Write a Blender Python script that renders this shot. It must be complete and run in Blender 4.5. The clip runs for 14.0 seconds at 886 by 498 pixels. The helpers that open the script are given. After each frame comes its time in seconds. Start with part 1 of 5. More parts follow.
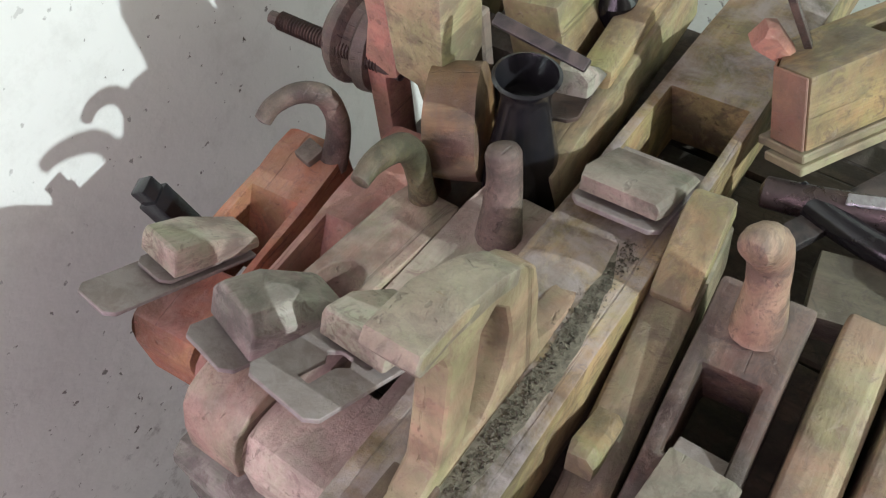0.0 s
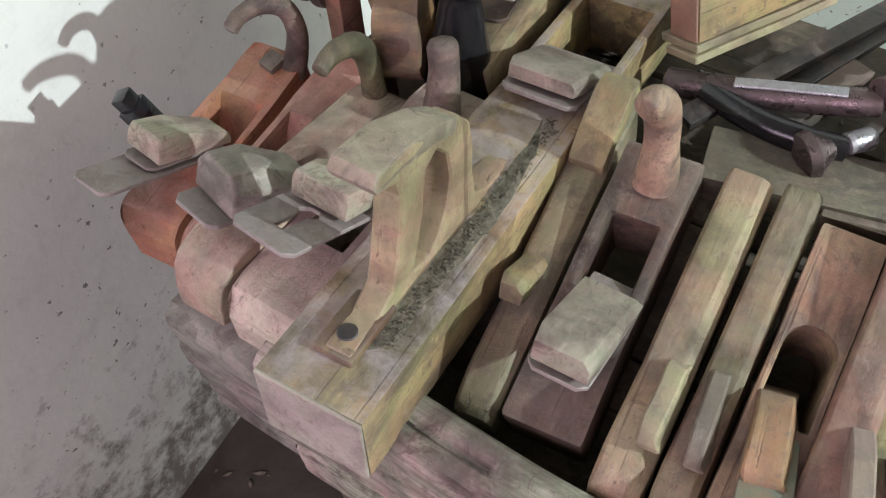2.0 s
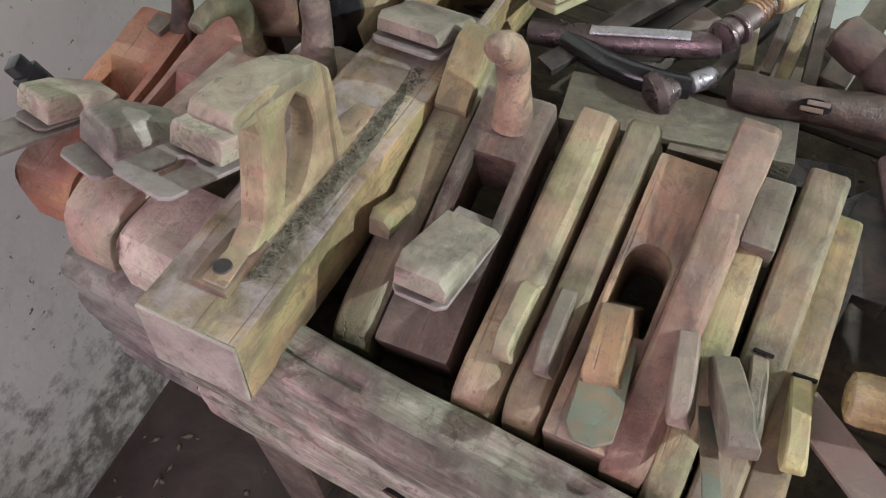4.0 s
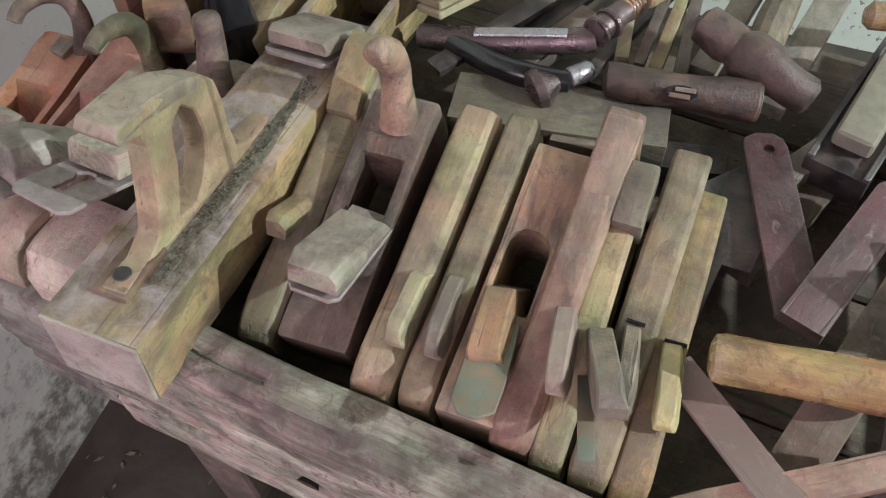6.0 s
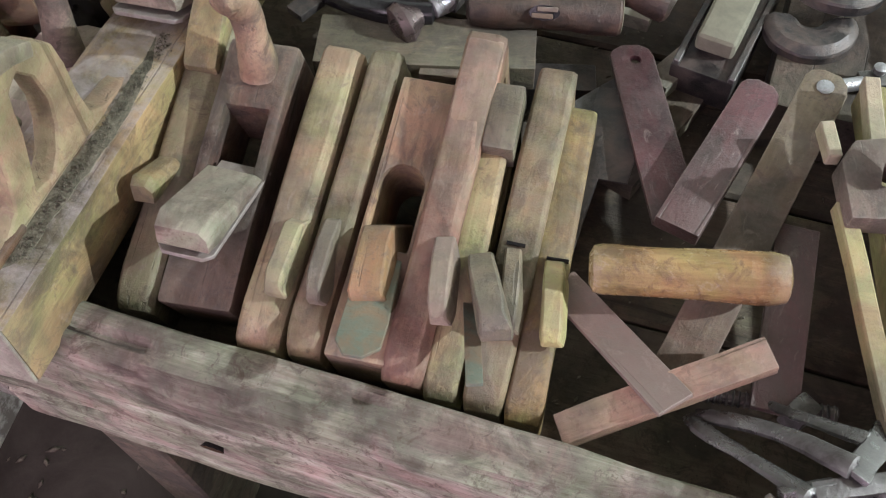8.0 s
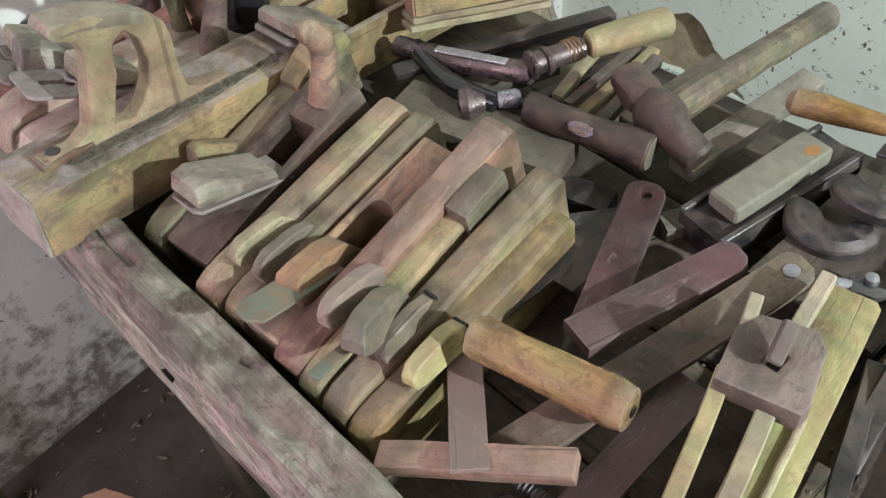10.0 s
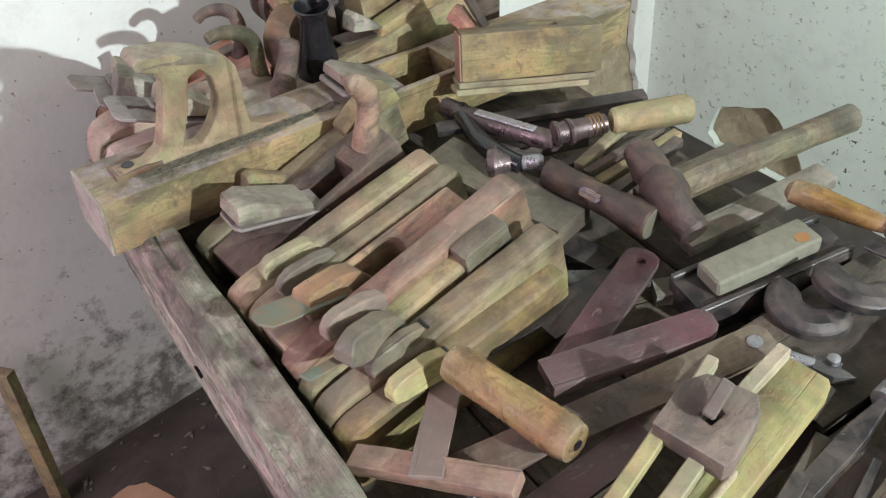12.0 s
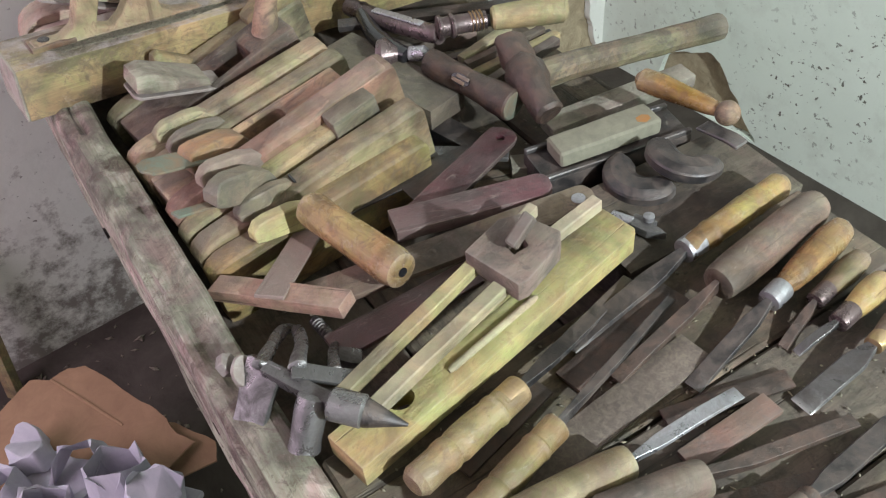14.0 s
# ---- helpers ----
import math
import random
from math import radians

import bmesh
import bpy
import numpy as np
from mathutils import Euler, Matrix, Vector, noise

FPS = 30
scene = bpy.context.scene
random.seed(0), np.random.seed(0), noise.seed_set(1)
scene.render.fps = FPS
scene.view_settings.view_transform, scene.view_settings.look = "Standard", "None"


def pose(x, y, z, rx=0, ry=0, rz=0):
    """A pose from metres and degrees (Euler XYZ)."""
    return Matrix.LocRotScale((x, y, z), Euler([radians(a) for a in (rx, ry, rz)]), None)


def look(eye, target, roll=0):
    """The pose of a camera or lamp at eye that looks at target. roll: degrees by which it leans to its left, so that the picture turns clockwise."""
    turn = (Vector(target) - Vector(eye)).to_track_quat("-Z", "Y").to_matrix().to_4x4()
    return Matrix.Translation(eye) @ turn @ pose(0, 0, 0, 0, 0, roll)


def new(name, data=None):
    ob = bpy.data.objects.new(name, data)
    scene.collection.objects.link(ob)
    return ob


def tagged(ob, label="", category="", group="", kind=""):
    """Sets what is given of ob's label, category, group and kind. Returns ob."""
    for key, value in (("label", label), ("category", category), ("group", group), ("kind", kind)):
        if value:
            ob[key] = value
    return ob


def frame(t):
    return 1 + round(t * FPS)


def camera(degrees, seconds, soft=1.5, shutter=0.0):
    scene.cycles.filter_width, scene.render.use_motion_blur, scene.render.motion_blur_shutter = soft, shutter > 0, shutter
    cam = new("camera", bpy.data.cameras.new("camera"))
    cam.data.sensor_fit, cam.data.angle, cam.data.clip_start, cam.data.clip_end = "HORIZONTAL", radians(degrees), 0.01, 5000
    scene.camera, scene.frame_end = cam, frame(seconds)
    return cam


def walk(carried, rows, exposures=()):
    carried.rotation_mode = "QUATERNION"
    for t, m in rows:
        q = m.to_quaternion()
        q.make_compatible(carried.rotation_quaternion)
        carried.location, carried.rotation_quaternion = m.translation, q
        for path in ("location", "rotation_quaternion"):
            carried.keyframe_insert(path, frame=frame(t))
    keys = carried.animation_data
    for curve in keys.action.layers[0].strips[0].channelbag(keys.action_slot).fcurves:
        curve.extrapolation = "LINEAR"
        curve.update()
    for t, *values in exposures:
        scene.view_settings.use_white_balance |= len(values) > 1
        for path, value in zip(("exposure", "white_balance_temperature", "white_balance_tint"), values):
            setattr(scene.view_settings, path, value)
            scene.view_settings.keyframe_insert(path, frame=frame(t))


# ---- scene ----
cam = camera(52.4, 14.0, 1.15)
METRES = 0.975  # length of the walk
START = pose(0.0837, -0.0469, 1.3509, -53.102, 5.808, 37.581)
ROWS = [
    (0.0, 0.0, 0.0, 0.0, -0.0, 0.0, 0.0),
    (0.5, 0.0088, -0.053, -0.0462, -0.02, 0.38, -0.97),
    (1.0, -0.0074, -0.063, -0.055, -1.33, -0.44, -0.32),
    (1.5, -0.0111, -0.0836, -0.0586, -2.27, -1.21, 0.89),
    (2.0, -0.0003, -0.1036, -0.0712, -3.01, -1.85, 1.69),
    (2.5, 0.0135, -0.1246, -0.0859, -3.24, -2.19, 2.71),
    (3.0, 0.0293, -0.1407, -0.0932, -3.85, -2.73, 2.88),
    (3.5, 0.0401, -0.15, -0.0978, -5.25, -3.23, 3.42),
    (6.0, 0.0935, -0.2077, -0.1146, -9.38, -3.29, 7.29),
    (6.5, 0.106, -0.2143, -0.1221, -9.88, -3.38, 9.23),
    (7.0, 0.1193, -0.2176, -0.1373, -11.03, -4.57, 10.47),
    (7.5, 0.1211, -0.2162, -0.1415, -12.63, -5.7, 12.07),
    (8.0, 0.1307, -0.2087, -0.1389, -14.4, -6.75, 13.6),
    (10.5, 0.4217, -0.3349, -0.2245, 7.77, 4.41, -11.21),
    (11.0, 0.4134, -0.3435, -0.218, 8.37, 5.67, -12.03),
    (11.5, 0.4234, -0.3509, -0.2184, 8.44, 6.23, -12.66),
    (12.0, 0.4974, -0.3893, -0.2356, 10.44, 5.89, -14.51),
    (12.5, 0.5692, -0.4084, -0.2542, 10.85, 5.37, -15.42),
    (13.0, 0.6146, -0.4146, -0.2685, 11.34, 4.68, -16.27),
    (13.5, 0.6558, -0.43, -0.2918, 12.11, 4.12, -17.21),
    (14.0, 0.681, -0.4425, -0.3135, 10.73, 4.22, -16.46),
]
walk(cam, [(t, START @ pose(METRES * x, METRES * y, METRES * z, 90 + pitch, roll, yaw)) for t, x, y, z, yaw, pitch, roll in ROWS])
# ---- light ----
world = bpy.data.worlds.new("world")
scene.world = world
world.use_nodes = True
world.node_tree.nodes["Background"].inputs[0].default_value = (0.55, 0.55, 0.6, 1)
world.node_tree.nodes["Background"].inputs[1].default_value = 0.004


def lamp(name, kind, energy, colour, m, **settings):
    data = bpy.data.lights.new(name, kind)
    data.energy, data.color = energy, colour
    for key, value in settings.items():
        if key == "size":
            data.size = value
        elif key == "size_y":
            data.shape, data.size_y = "RECTANGLE", value
        elif key == "radius":
            data.shadow_soft_size = value
    ob = new(name, data)
    ob.matrix_world = m
    return ob


# bulb of the room, high on the far side of the bench
lamp("room_bulb", "POINT", 355, (0.87, 0.97, 1.01), pose(2.3, 0.64, 1.93), radius=0.02)
# soft lilac fill lamp added behind the camera, with no known source there
lamp("doorway_daylight", "AREA", 28, (1.10, 0.84, 1.08), look((0.05, -1.45, 1.55), (-0.2, 0.2, 0.75)), size=1.1, size_y=1.5)

# ---- materials ----


def nodes_of(name, rough=0.6, metal=0.0, spec=0.4):
    m = bpy.data.materials.new(name)
    m.use_nodes = True
    t = m.node_tree
    b = t.nodes["Principled BSDF"]
    b.inputs["Roughness"].default_value = rough
    b.inputs["Metallic"].default_value = metal
    b.inputs["Specular IOR Level"].default_value = spec
    return m, t, b


def coords(t, scale=(1, 1, 1), where="Object"):
    c = t.nodes.new("ShaderNodeTexCoord")
    v = t.nodes.new("ShaderNodeMapping")
    v.inputs["Scale"].default_value = scale
    t.links.new(c.outputs[where], v.inputs["Vector"])
    info = t.nodes.new("ShaderNodeObjectInfo")
    off = t.nodes.new("ShaderNodeVectorMath")
    off.operation = "SCALE"
    off.inputs[0].default_value = (13.1, 7.7, 5.3)
    t.links.new(info.outputs["Random"], off.inputs["Scale"])
    t.links.new(off.outputs[0], v.inputs["Location"])
    return v.outputs["Vector"]


def noise_tex(t, vec, scale, detail=4, rough=0.55, dist=0.0):
    n = t.nodes.new("ShaderNodeTexNoise")
    n.inputs["Scale"].default_value = scale
    n.inputs["Detail"].default_value = detail
    n.inputs["Roughness"].default_value = rough
    n.inputs["Distortion"].default_value = dist
    t.links.new(vec, n.inputs["Vector"])
    return n.outputs["Fac"]


def ramp(t, fac, stops):
    r = t.nodes.new("ShaderNodeValToRGB")
    e = r.color_ramp.elements
    while len(e) < len(stops):
        e.new(0.5)
    for el, (p, c) in zip(e, stops):
        el.position = p
        el.color = (*c, 1) if len(c) == 3 else c
    t.links.new(fac, r.inputs["Fac"])
    return r.outputs["Color"]


def mix(t, fac, a, b, kind="MIX"):
    m = t.nodes.new("ShaderNodeMix")
    m.data_type, m.blend_type = "RGBA", kind
    for sock, v in ((m.inputs[0], fac), (m.inputs[6], a), (m.inputs[7], b)):
        if isinstance(v, (int, float)):
            sock.default_value = v
        elif isinstance(v, tuple):
            sock.default_value = (*v, 1)
        else:
            t.links.new(v, sock)
    return m.outputs[2]


def math_node(t, op, a, b=None):
    m = t.nodes.new("ShaderNodeMath")
    m.operation = op
    for sock, v in zip(m.inputs, (a, b)):
        if isinstance(v, (int, float)):
            sock.default_value = v
        elif v is not None:
            t.links.new(v, sock)
    return m.outputs[0]


def bump(t, b, height, strength=0.3, dist=0.001):
    n = t.nodes.new("ShaderNodeBump")
    n.inputs["Strength"].default_value = strength
    n.inputs["Distance"].default_value = dist
    t.links.new(height, n.inputs["Height"])
    t.links.new(n.outputs["Normal"], b.inputs["Normal"])


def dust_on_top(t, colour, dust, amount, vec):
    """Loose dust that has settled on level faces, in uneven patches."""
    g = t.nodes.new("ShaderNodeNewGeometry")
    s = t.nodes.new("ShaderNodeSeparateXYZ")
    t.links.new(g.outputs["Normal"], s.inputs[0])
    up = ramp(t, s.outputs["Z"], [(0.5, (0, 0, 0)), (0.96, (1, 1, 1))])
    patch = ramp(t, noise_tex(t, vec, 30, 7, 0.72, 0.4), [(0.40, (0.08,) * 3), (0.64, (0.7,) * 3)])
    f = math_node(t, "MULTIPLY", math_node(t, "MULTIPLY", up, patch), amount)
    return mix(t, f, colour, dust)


def wood(name, light, dark, stain, rough=0.62, dust=0.45, dust_colour=(0.29, 0.262, 0.225), grain=1.0, stains=0.7, fine=1.0, wear=0.5, crack=0.4):
    """Old tool wood: grain along y, blotches of grime, pale scuffs, dust on top."""
    m, t, b = nodes_of(name, rough, 0, 0.35)
    vec = coords(t)
    along = coords(t, (75 * grain, 4.5 * grain, 75 * grain))
    g1 = noise_tex(t, along, 1.0, 7, 0.65, 0.9)
    soft = tuple(0.5 * (a + c) for a, c in zip(light, dark))
    col = ramp(t, g1, [(0.30, tuple(0.25 * a + 0.75 * c for a, c in zip(light, dark))), (0.48, soft), (0.68, light)])
    fine_n = noise_tex(t, coords(t, (520, 22, 520)), 1.0, 3, 0.6)
    col = mix(t, ramp(t, fine_n, [(0.41, (0.34 * fine,) * 3), (0.54, (0, 0, 0))]), col, dark)
    blot_n = noise_tex(t, coords(t, (1, 0.6, 1)), 24, 8, 0.68, 0.6)
    blot = ramp(t, blot_n, [(0.48, (0, 0, 0)), (0.58, (1, 1, 1))])
    col = mix(t, math_node(t, "MULTIPLY", blot, stains), col, stain)
    big = ramp(t, noise_tex(t, vec, 10, 4, 0.6, 0.5), [(0.32, (0.26, 0.235, 0.22)), (0.5, (0.70, 0.67, 0.64)), (0.68, (1.0, 0.97, 0.92))])
    col = mix(t, 1.0, col, big, "MULTIPLY")
    hue = ramp(t, noise_tex(t, vec, 17, 6, 0.7, 0.6), [(0.40, (0.80, 1.03, 1.0)), (0.5, (0.90, 1.03, 1.10)), (0.62, (1.01, 0.98, 1.12))])
    col = mix(t, 1.0, col, hue, "MULTIPLY")
    grime = ramp(t, noise_tex(t, vec, 62, 9, 0.8, 0.9), [(0.52, (0, 0, 0)), (0.62, (0.8,) * 3)])
    col = mix(t, grime, col, stain)
    scuff = ramp(t, noise_tex(t, coords(t, (1, 0.4, 1)), 95, 6, 0.75, 1.2), [(0.57, (0, 0, 0)), (0.69, (0.4 * wear,) * 3)])
    col = mix(t, scuff, col, (0.40, 0.34, 0.30))
    speck = ramp(t, noise_tex(t, vec, 300, 2, 0.5), [(0.66, (0, 0, 0)), (0.73, (0.6,) * 3)])
    col = mix(t, speck, col, stain)
    split_n = noise_tex(t, coords(t, (150 * grain, 2.2 * grain, 150 * grain)), 1.0, 3, 0.55, 0.5)
    split = ramp(t, split_n, [(0.655, (0, 0, 0)), (0.69, (crack,) * 3)])
    col = mix(t, split, col, tuple(0.25 * c for c in stain))
    geo = t.nodes.new("ShaderNodeNewGeometry")
    edge = ramp(t, geo.outputs["Pointiness"], [(0.535, (0, 0, 0)), (0.62, (0.45 * wear,) * 3)])
    col = mix(t, edge, col, (0.48, 0.42, 0.36))
    info = t.nodes.new("ShaderNodeObjectInfo")
    hsv = t.nodes.new("ShaderNodeHueSaturation")
    t.links.new(math_node(t, "ADD", math_node(t, "MULTIPLY", info.outputs["Random"], 0.32), 0.84), hsv.inputs["Value"])
    t.links.new(math_node(t, "ADD", math_node(t, "MULTIPLY", math_node(t, "FRACT", math_node(t, "MULTIPLY", info.outputs["Random"], 7.3)), 0.36), 0.84), hsv.inputs["Saturation"])
    t.links.new(col, hsv.inputs["Color"])
    col = hsv.outputs["Color"]
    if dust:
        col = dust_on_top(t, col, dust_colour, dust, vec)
    t.links.new(col, b.inputs["Base Color"])
    r = ramp(t, noise_tex(t, vec, 40, 4, 0.6), [(0.3, (rough - 0.16,) * 3), (0.75, (min(1, rough + 0.2),) * 3)])
    t.links.new(r, b.inputs["Roughness"])
    h = math_node(t, "ADD", math_node(t, "MULTIPLY", g1, 0.5), math_node(t, "MULTIPLY", noise_tex(t, vec, 140, 6, 0.75), 0.9))
    h = math_node(t, "ADD", h, math_node(t, "MULTIPLY", blot, 0.25))
    h = math_node(t, "SUBTRACT", h, math_node(t, "MULTIPLY", split, 1.5))
    bump(t, b, h, 0.7, 0.002)
    return m


def metal(name, base, spot, rough=0.45, metallic=0.8, spots=0.6, scale=45, dust=0.0, spec=0.5, edge=0.0, relief=0.6, dust_colour=(0.15, 0.12, 0.11)):
    """Old iron: a base coat with rust or grime in spots."""
    m, t, b = nodes_of(name, rough, metallic, spec)
    vec = coords(t)
    f = ramp(t, noise_tex(t, vec, scale, 7, 0.7, 0.5), [(0.42, (0, 0, 0)), (0.62, (1, 1, 1))])
    f = math_node(t, "MULTIPLY", f, spots)
    col = mix(t, f, base, spot)
    col = mix(t, 1.0, col, ramp(t, noise_tex(t, vec, 12, 3, 0.5), [(0.3, (0.7,) * 3), (0.7, (1.2,) * 3)]), "MULTIPLY")
    if edge:
        # pale arrises: worn edges, with their glint put into the colour
        geo = t.nodes.new("ShaderNodeNewGeometry")
        col = mix(t, ramp(t, geo.outputs["Pointiness"], [(0.56, (0, 0, 0)), (0.66, (edge,) * 3)]), col, (0.5, 0.49, 0.48))
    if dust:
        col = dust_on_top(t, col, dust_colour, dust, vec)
    t.links.new(col, b.inputs["Base Color"])
    t.links.new(math_node(t, "MULTIPLY", math_node(t, "SUBTRACT", 1.0, f), metallic), b.inputs["Metallic"])
    t.links.new(math_node(t, "ADD", math_node(t, "MULTIPLY", f, 0.35), rough), b.inputs["Roughness"])
    bump(t, b, math_node(t, "ADD", noise_tex(t, vec, 150, 8, 0.75), math_node(t, "MULTIPLY", noise_tex(t, vec, 42, 4, 0.6), 1.6)), relief, 0.0014)
    return m


def plaster(name, base, tint, speck_amount, mould):
    m, t, b = nodes_of(name, 0.85, 0, 0.2)
    vec = coords(t)
    col = mix(t, ramp(t, noise_tex(t, vec, 2.2, 5, 0.6), [(0.35, (0, 0, 0)), (0.7, (1, 1, 1))]), base, tint)
    col = mix(t, ramp(t, noise_tex(t, vec, 14, 8, 0.75), [(0.5, (0, 0, 0)), (0.75, (0.28,) * 3)]), col, (0.3, 0.29, 0.25))
    sp = ramp(t, noise_tex(t, vec, 70, 3, 0.6), [(speck_amount, (0, 0, 0)), (speck_amount + 0.03, (0.95,) * 3)])
    gate = ramp(t, noise_tex(t, vec, 3.0, 3, 0.5), [(0.4, (0.25,) * 3), (0.62, (1, 1, 1))])
    col = mix(t, math_node(t, "MULTIPLY", sp, gate), col, (0.08, 0.068, 0.055))
    if mould:
        # damp grime that climbs from the floor in ragged clouds
        sep = t.nodes.new("ShaderNodeSeparateXYZ")
        c = t.nodes.new("ShaderNodeTexCoord")
        t.links.new(c.outputs["Object"], sep.inputs[0])
        low = math_node(t, "SUBTRACT", math_node(t, "MULTIPLY", math_node(t, "SUBTRACT", 0.42, sep.outputs["Z"]), 1.7), math_node(t, "MULTIPLY", math_node(t, "MAXIMUM", math_node(t, "SUBTRACT", sep.outputs["X"], 0.35), 0.0), 2.0))
        cloud = noise_tex(t, vec, 20, 9, 0.7, 0.0)
        f = ramp(t, math_node(t, "ADD", math_node(t, "MULTIPLY", low, 0.32), cloud), [(0.59, (0, 0, 0)), (0.76, (0.8,) * 3)])
        col = mix(t, f, col, (0.11, 0.088, 0.072))
    t.links.new(col, b.inputs["Base Color"])
    bump(t, b, math_node(t, "ADD", noise_tex(t, vec, 30, 6, 0.65), math_node(t, "MULTIPLY", sp, -0.6)), 0.35, 0.004)
    return m


def earth(name, a, bcol, scale=30, strength=0.8, dist=0.006, rough=0.95):
    m, t, b = nodes_of(name, rough, 0, 0.15)
    vec = coords(t)
    n = noise_tex(t, vec, scale, 8, 0.72, 0.5)
    t.links.new(mix(t, ramp(t, n, [(0.3, (0, 0, 0)), (0.7, (1, 1, 1))]), a, bcol), b.inputs["Base Color"])
    bump(t, b, n, strength, dist)
    return m


W_YELLOW = wood("yellow_beech", (0.46, 0.335, 0.155), (0.26, 0.17, 0.08), (0.12, 0.085, 0.055), dust=0.3)
W_TOTE = wood("worn_handle_beech", (0.50, 0.365, 0.22), (0.40, 0.275, 0.16), (0.19, 0.125, 0.085), dust=0.3, grain=0.6, stains=0.35, fine=0.5, rough=0.5)
W_CAP = wood("dusty_handle_top", (0.46, 0.35, 0.22), (0.30, 0.22, 0.14), (0.15, 0.11, 0.08), dust=0.7, grain=0.6, stains=0.5, dust_colour=(0.37, 0.32, 0.25))
W_DUSTY = wood("dusty_yellow_beech", (0.48, 0.35, 0.16), (0.26, 0.17, 0.08), (0.12, 0.085, 0.055), dust=1.0, dust_colour=(0.37, 0.33, 0.325))
W_PINK = wood("pinkish_brown_wood", (0.56, 0.42, 0.32), (0.38, 0.265, 0.195), (0.19, 0.125, 0.10), dust=0.4, stains=0.45, dust_colour=(0.42, 0.36, 0.33))
W_OLIVE = wood("pale_olive_wood", (0.43, 0.35, 0.19), (0.29, 0.22, 0.115), (0.15, 0.115, 0.075), dust=0.22)
W_RED = wood("reddish_wood", (0.56, 0.275, 0.185), (0.40, 0.175, 0.115), (0.20, 0.10, 0.08), dust=0.35, dust_colour=(0.48, 0.34, 0.30), stains=0.35)
W_ROSE = wood("rosy_brown_wood", (0.45, 0.275, 0.195), (0.29, 0.16, 0.11), (0.15, 0.09, 0.07), dust=0.35, stains=0.6)
W_SLIP = wood("red_brown_slip", (0.24, 0.10, 0.06), (0.13, 0.055, 0.035), (0.06, 0.035, 0.03), dust=0.2)
W_TAN = wood("worn_tan_wood", (0.43, 0.325, 0.20), (0.27, 0.19, 0.11), (0.14, 0.10, 0.07), dust=0.4, stains=0.6)
W_ORANGE = wood("orange_brown_wood", (0.42, 0.25, 0.135), (0.24, 0.13, 0.07), (0.12, 0.075, 0.055), dust=0.25)
W_BROWN = wood("dark_brown_wood", (0.19, 0.115, 0.08), (0.09, 0.052, 0.038), (0.045, 0.032, 0.028), dust=0.35)
W_GREY = wood("dusty_grey_wood", (0.44, 0.37, 0.30), (0.30, 0.235, 0.18), (0.13, 0.10, 0.08), dust=0.8, rough=0.75, dust_colour=(0.31, 0.285, 0.235))
W_PALE = wood("pale_pine", (0.50, 0.41, 0.22), (0.38, 0.29, 0.14), (0.22, 0.17, 0.1), dust=0.25, stains=0.5)
W_MAROON = wood("maroon_hardwood", (0.125, 0.032, 0.040), (0.06, 0.016, 0.022), (0.04, 0.024, 0.027), dust=0.5, rough=0.42, stains=0.7, wear=0.7, dust_colour=(0.17, 0.115, 0.11))
W_DULL = wood("dull_olive_hardwood", (0.235, 0.18, 0.11), (0.125, 0.09, 0.055), (0.05, 0.04, 0.03), dust=0.2, rough=0.55)
W_HANDLE = wood("varnished_handle_wood", (0.50, 0.31, 0.13), (0.27, 0.135, 0.055), (0.13, 0.075, 0.042), rough=0.24, dust=0.0, stains=0.6, wear=1.0, grain=0.8)
W_BOX = wood("boxwood_handle", (0.47, 0.34, 0.15), (0.31, 0.20, 0.085), (0.17, 0.105, 0.06), rough=0.42, dust=0.1, stains=0.6, wear=0.8)
W_DRAB = wood("drab_hardwood", (0.25, 0.165, 0.12), (0.15, 0.095, 0.07), (0.07, 0.05, 0.04), dust=0.3)
W_BEAM = wood("weathered_timber", (0.70, 0.61, 0.51), (0.20, 0.145, 0.10), (0.075, 0.052, 0.042), dust=0.2, rough=0.8, grain=0.5, stains=0.55, dust_colour=(0.42, 0.365, 0.34), crack=0.95)
W_ENDGRAIN = wood("grey_end_timber", (0.40, 0.35, 0.30), (0.24, 0.19, 0.16), (0.11, 0.085, 0.075), dust=0.3, rough=0.85, grain=0.5, dust_colour=(0.46, 0.42, 0.38), crack=0.9)
W_PLANK = wood("bench_plank", (0.19, 0.135, 0.09), (0.06, 0.042, 0.03), (0.02, 0.015, 0.012), dust=0.3, rough=0.85, grain=0.7, dust_colour=(0.155, 0.12, 0.095), wear=0.3, crack=0.8)
I_RUST = metal("rusted_iron", (0.055, 0.042, 0.036), (0.105, 0.06, 0.042), 0.36, 0.45, 0.75, 50, 0.3, relief=0.9)
I_DUSTY = metal("dusty_plane_iron", (0.26, 0.23, 0.215), (0.17, 0.13, 0.11), 0.5, 0.3, 0.7, 70, 0.5, dust_colour=(0.27, 0.235, 0.21))
I_FLECKED = metal("flecked_rusty_iron", (0.085, 0.065, 0.055), (0.16, 0.13, 0.10), 0.6, 0.2, 0.8, 190, 0.2)
I_CORRODED = metal("corroded_green_iron", (0.13, 0.15, 0.115), (0.20, 0.14, 0.09), 0.6, 0.2, 0.9, 45, 0.0, relief=1.0)
I_DARK = metal("dark_steel", (0.05, 0.048, 0.05), (0.085, 0.062, 0.05), 0.34, 0.75, 0.8, 32, 0.35, edge=0.3)
I_STEEL = metal("worn_bright_steel", (0.42, 0.42, 0.45), (0.14, 0.12, 0.11), 0.26, 0.9, 0.6, 60)
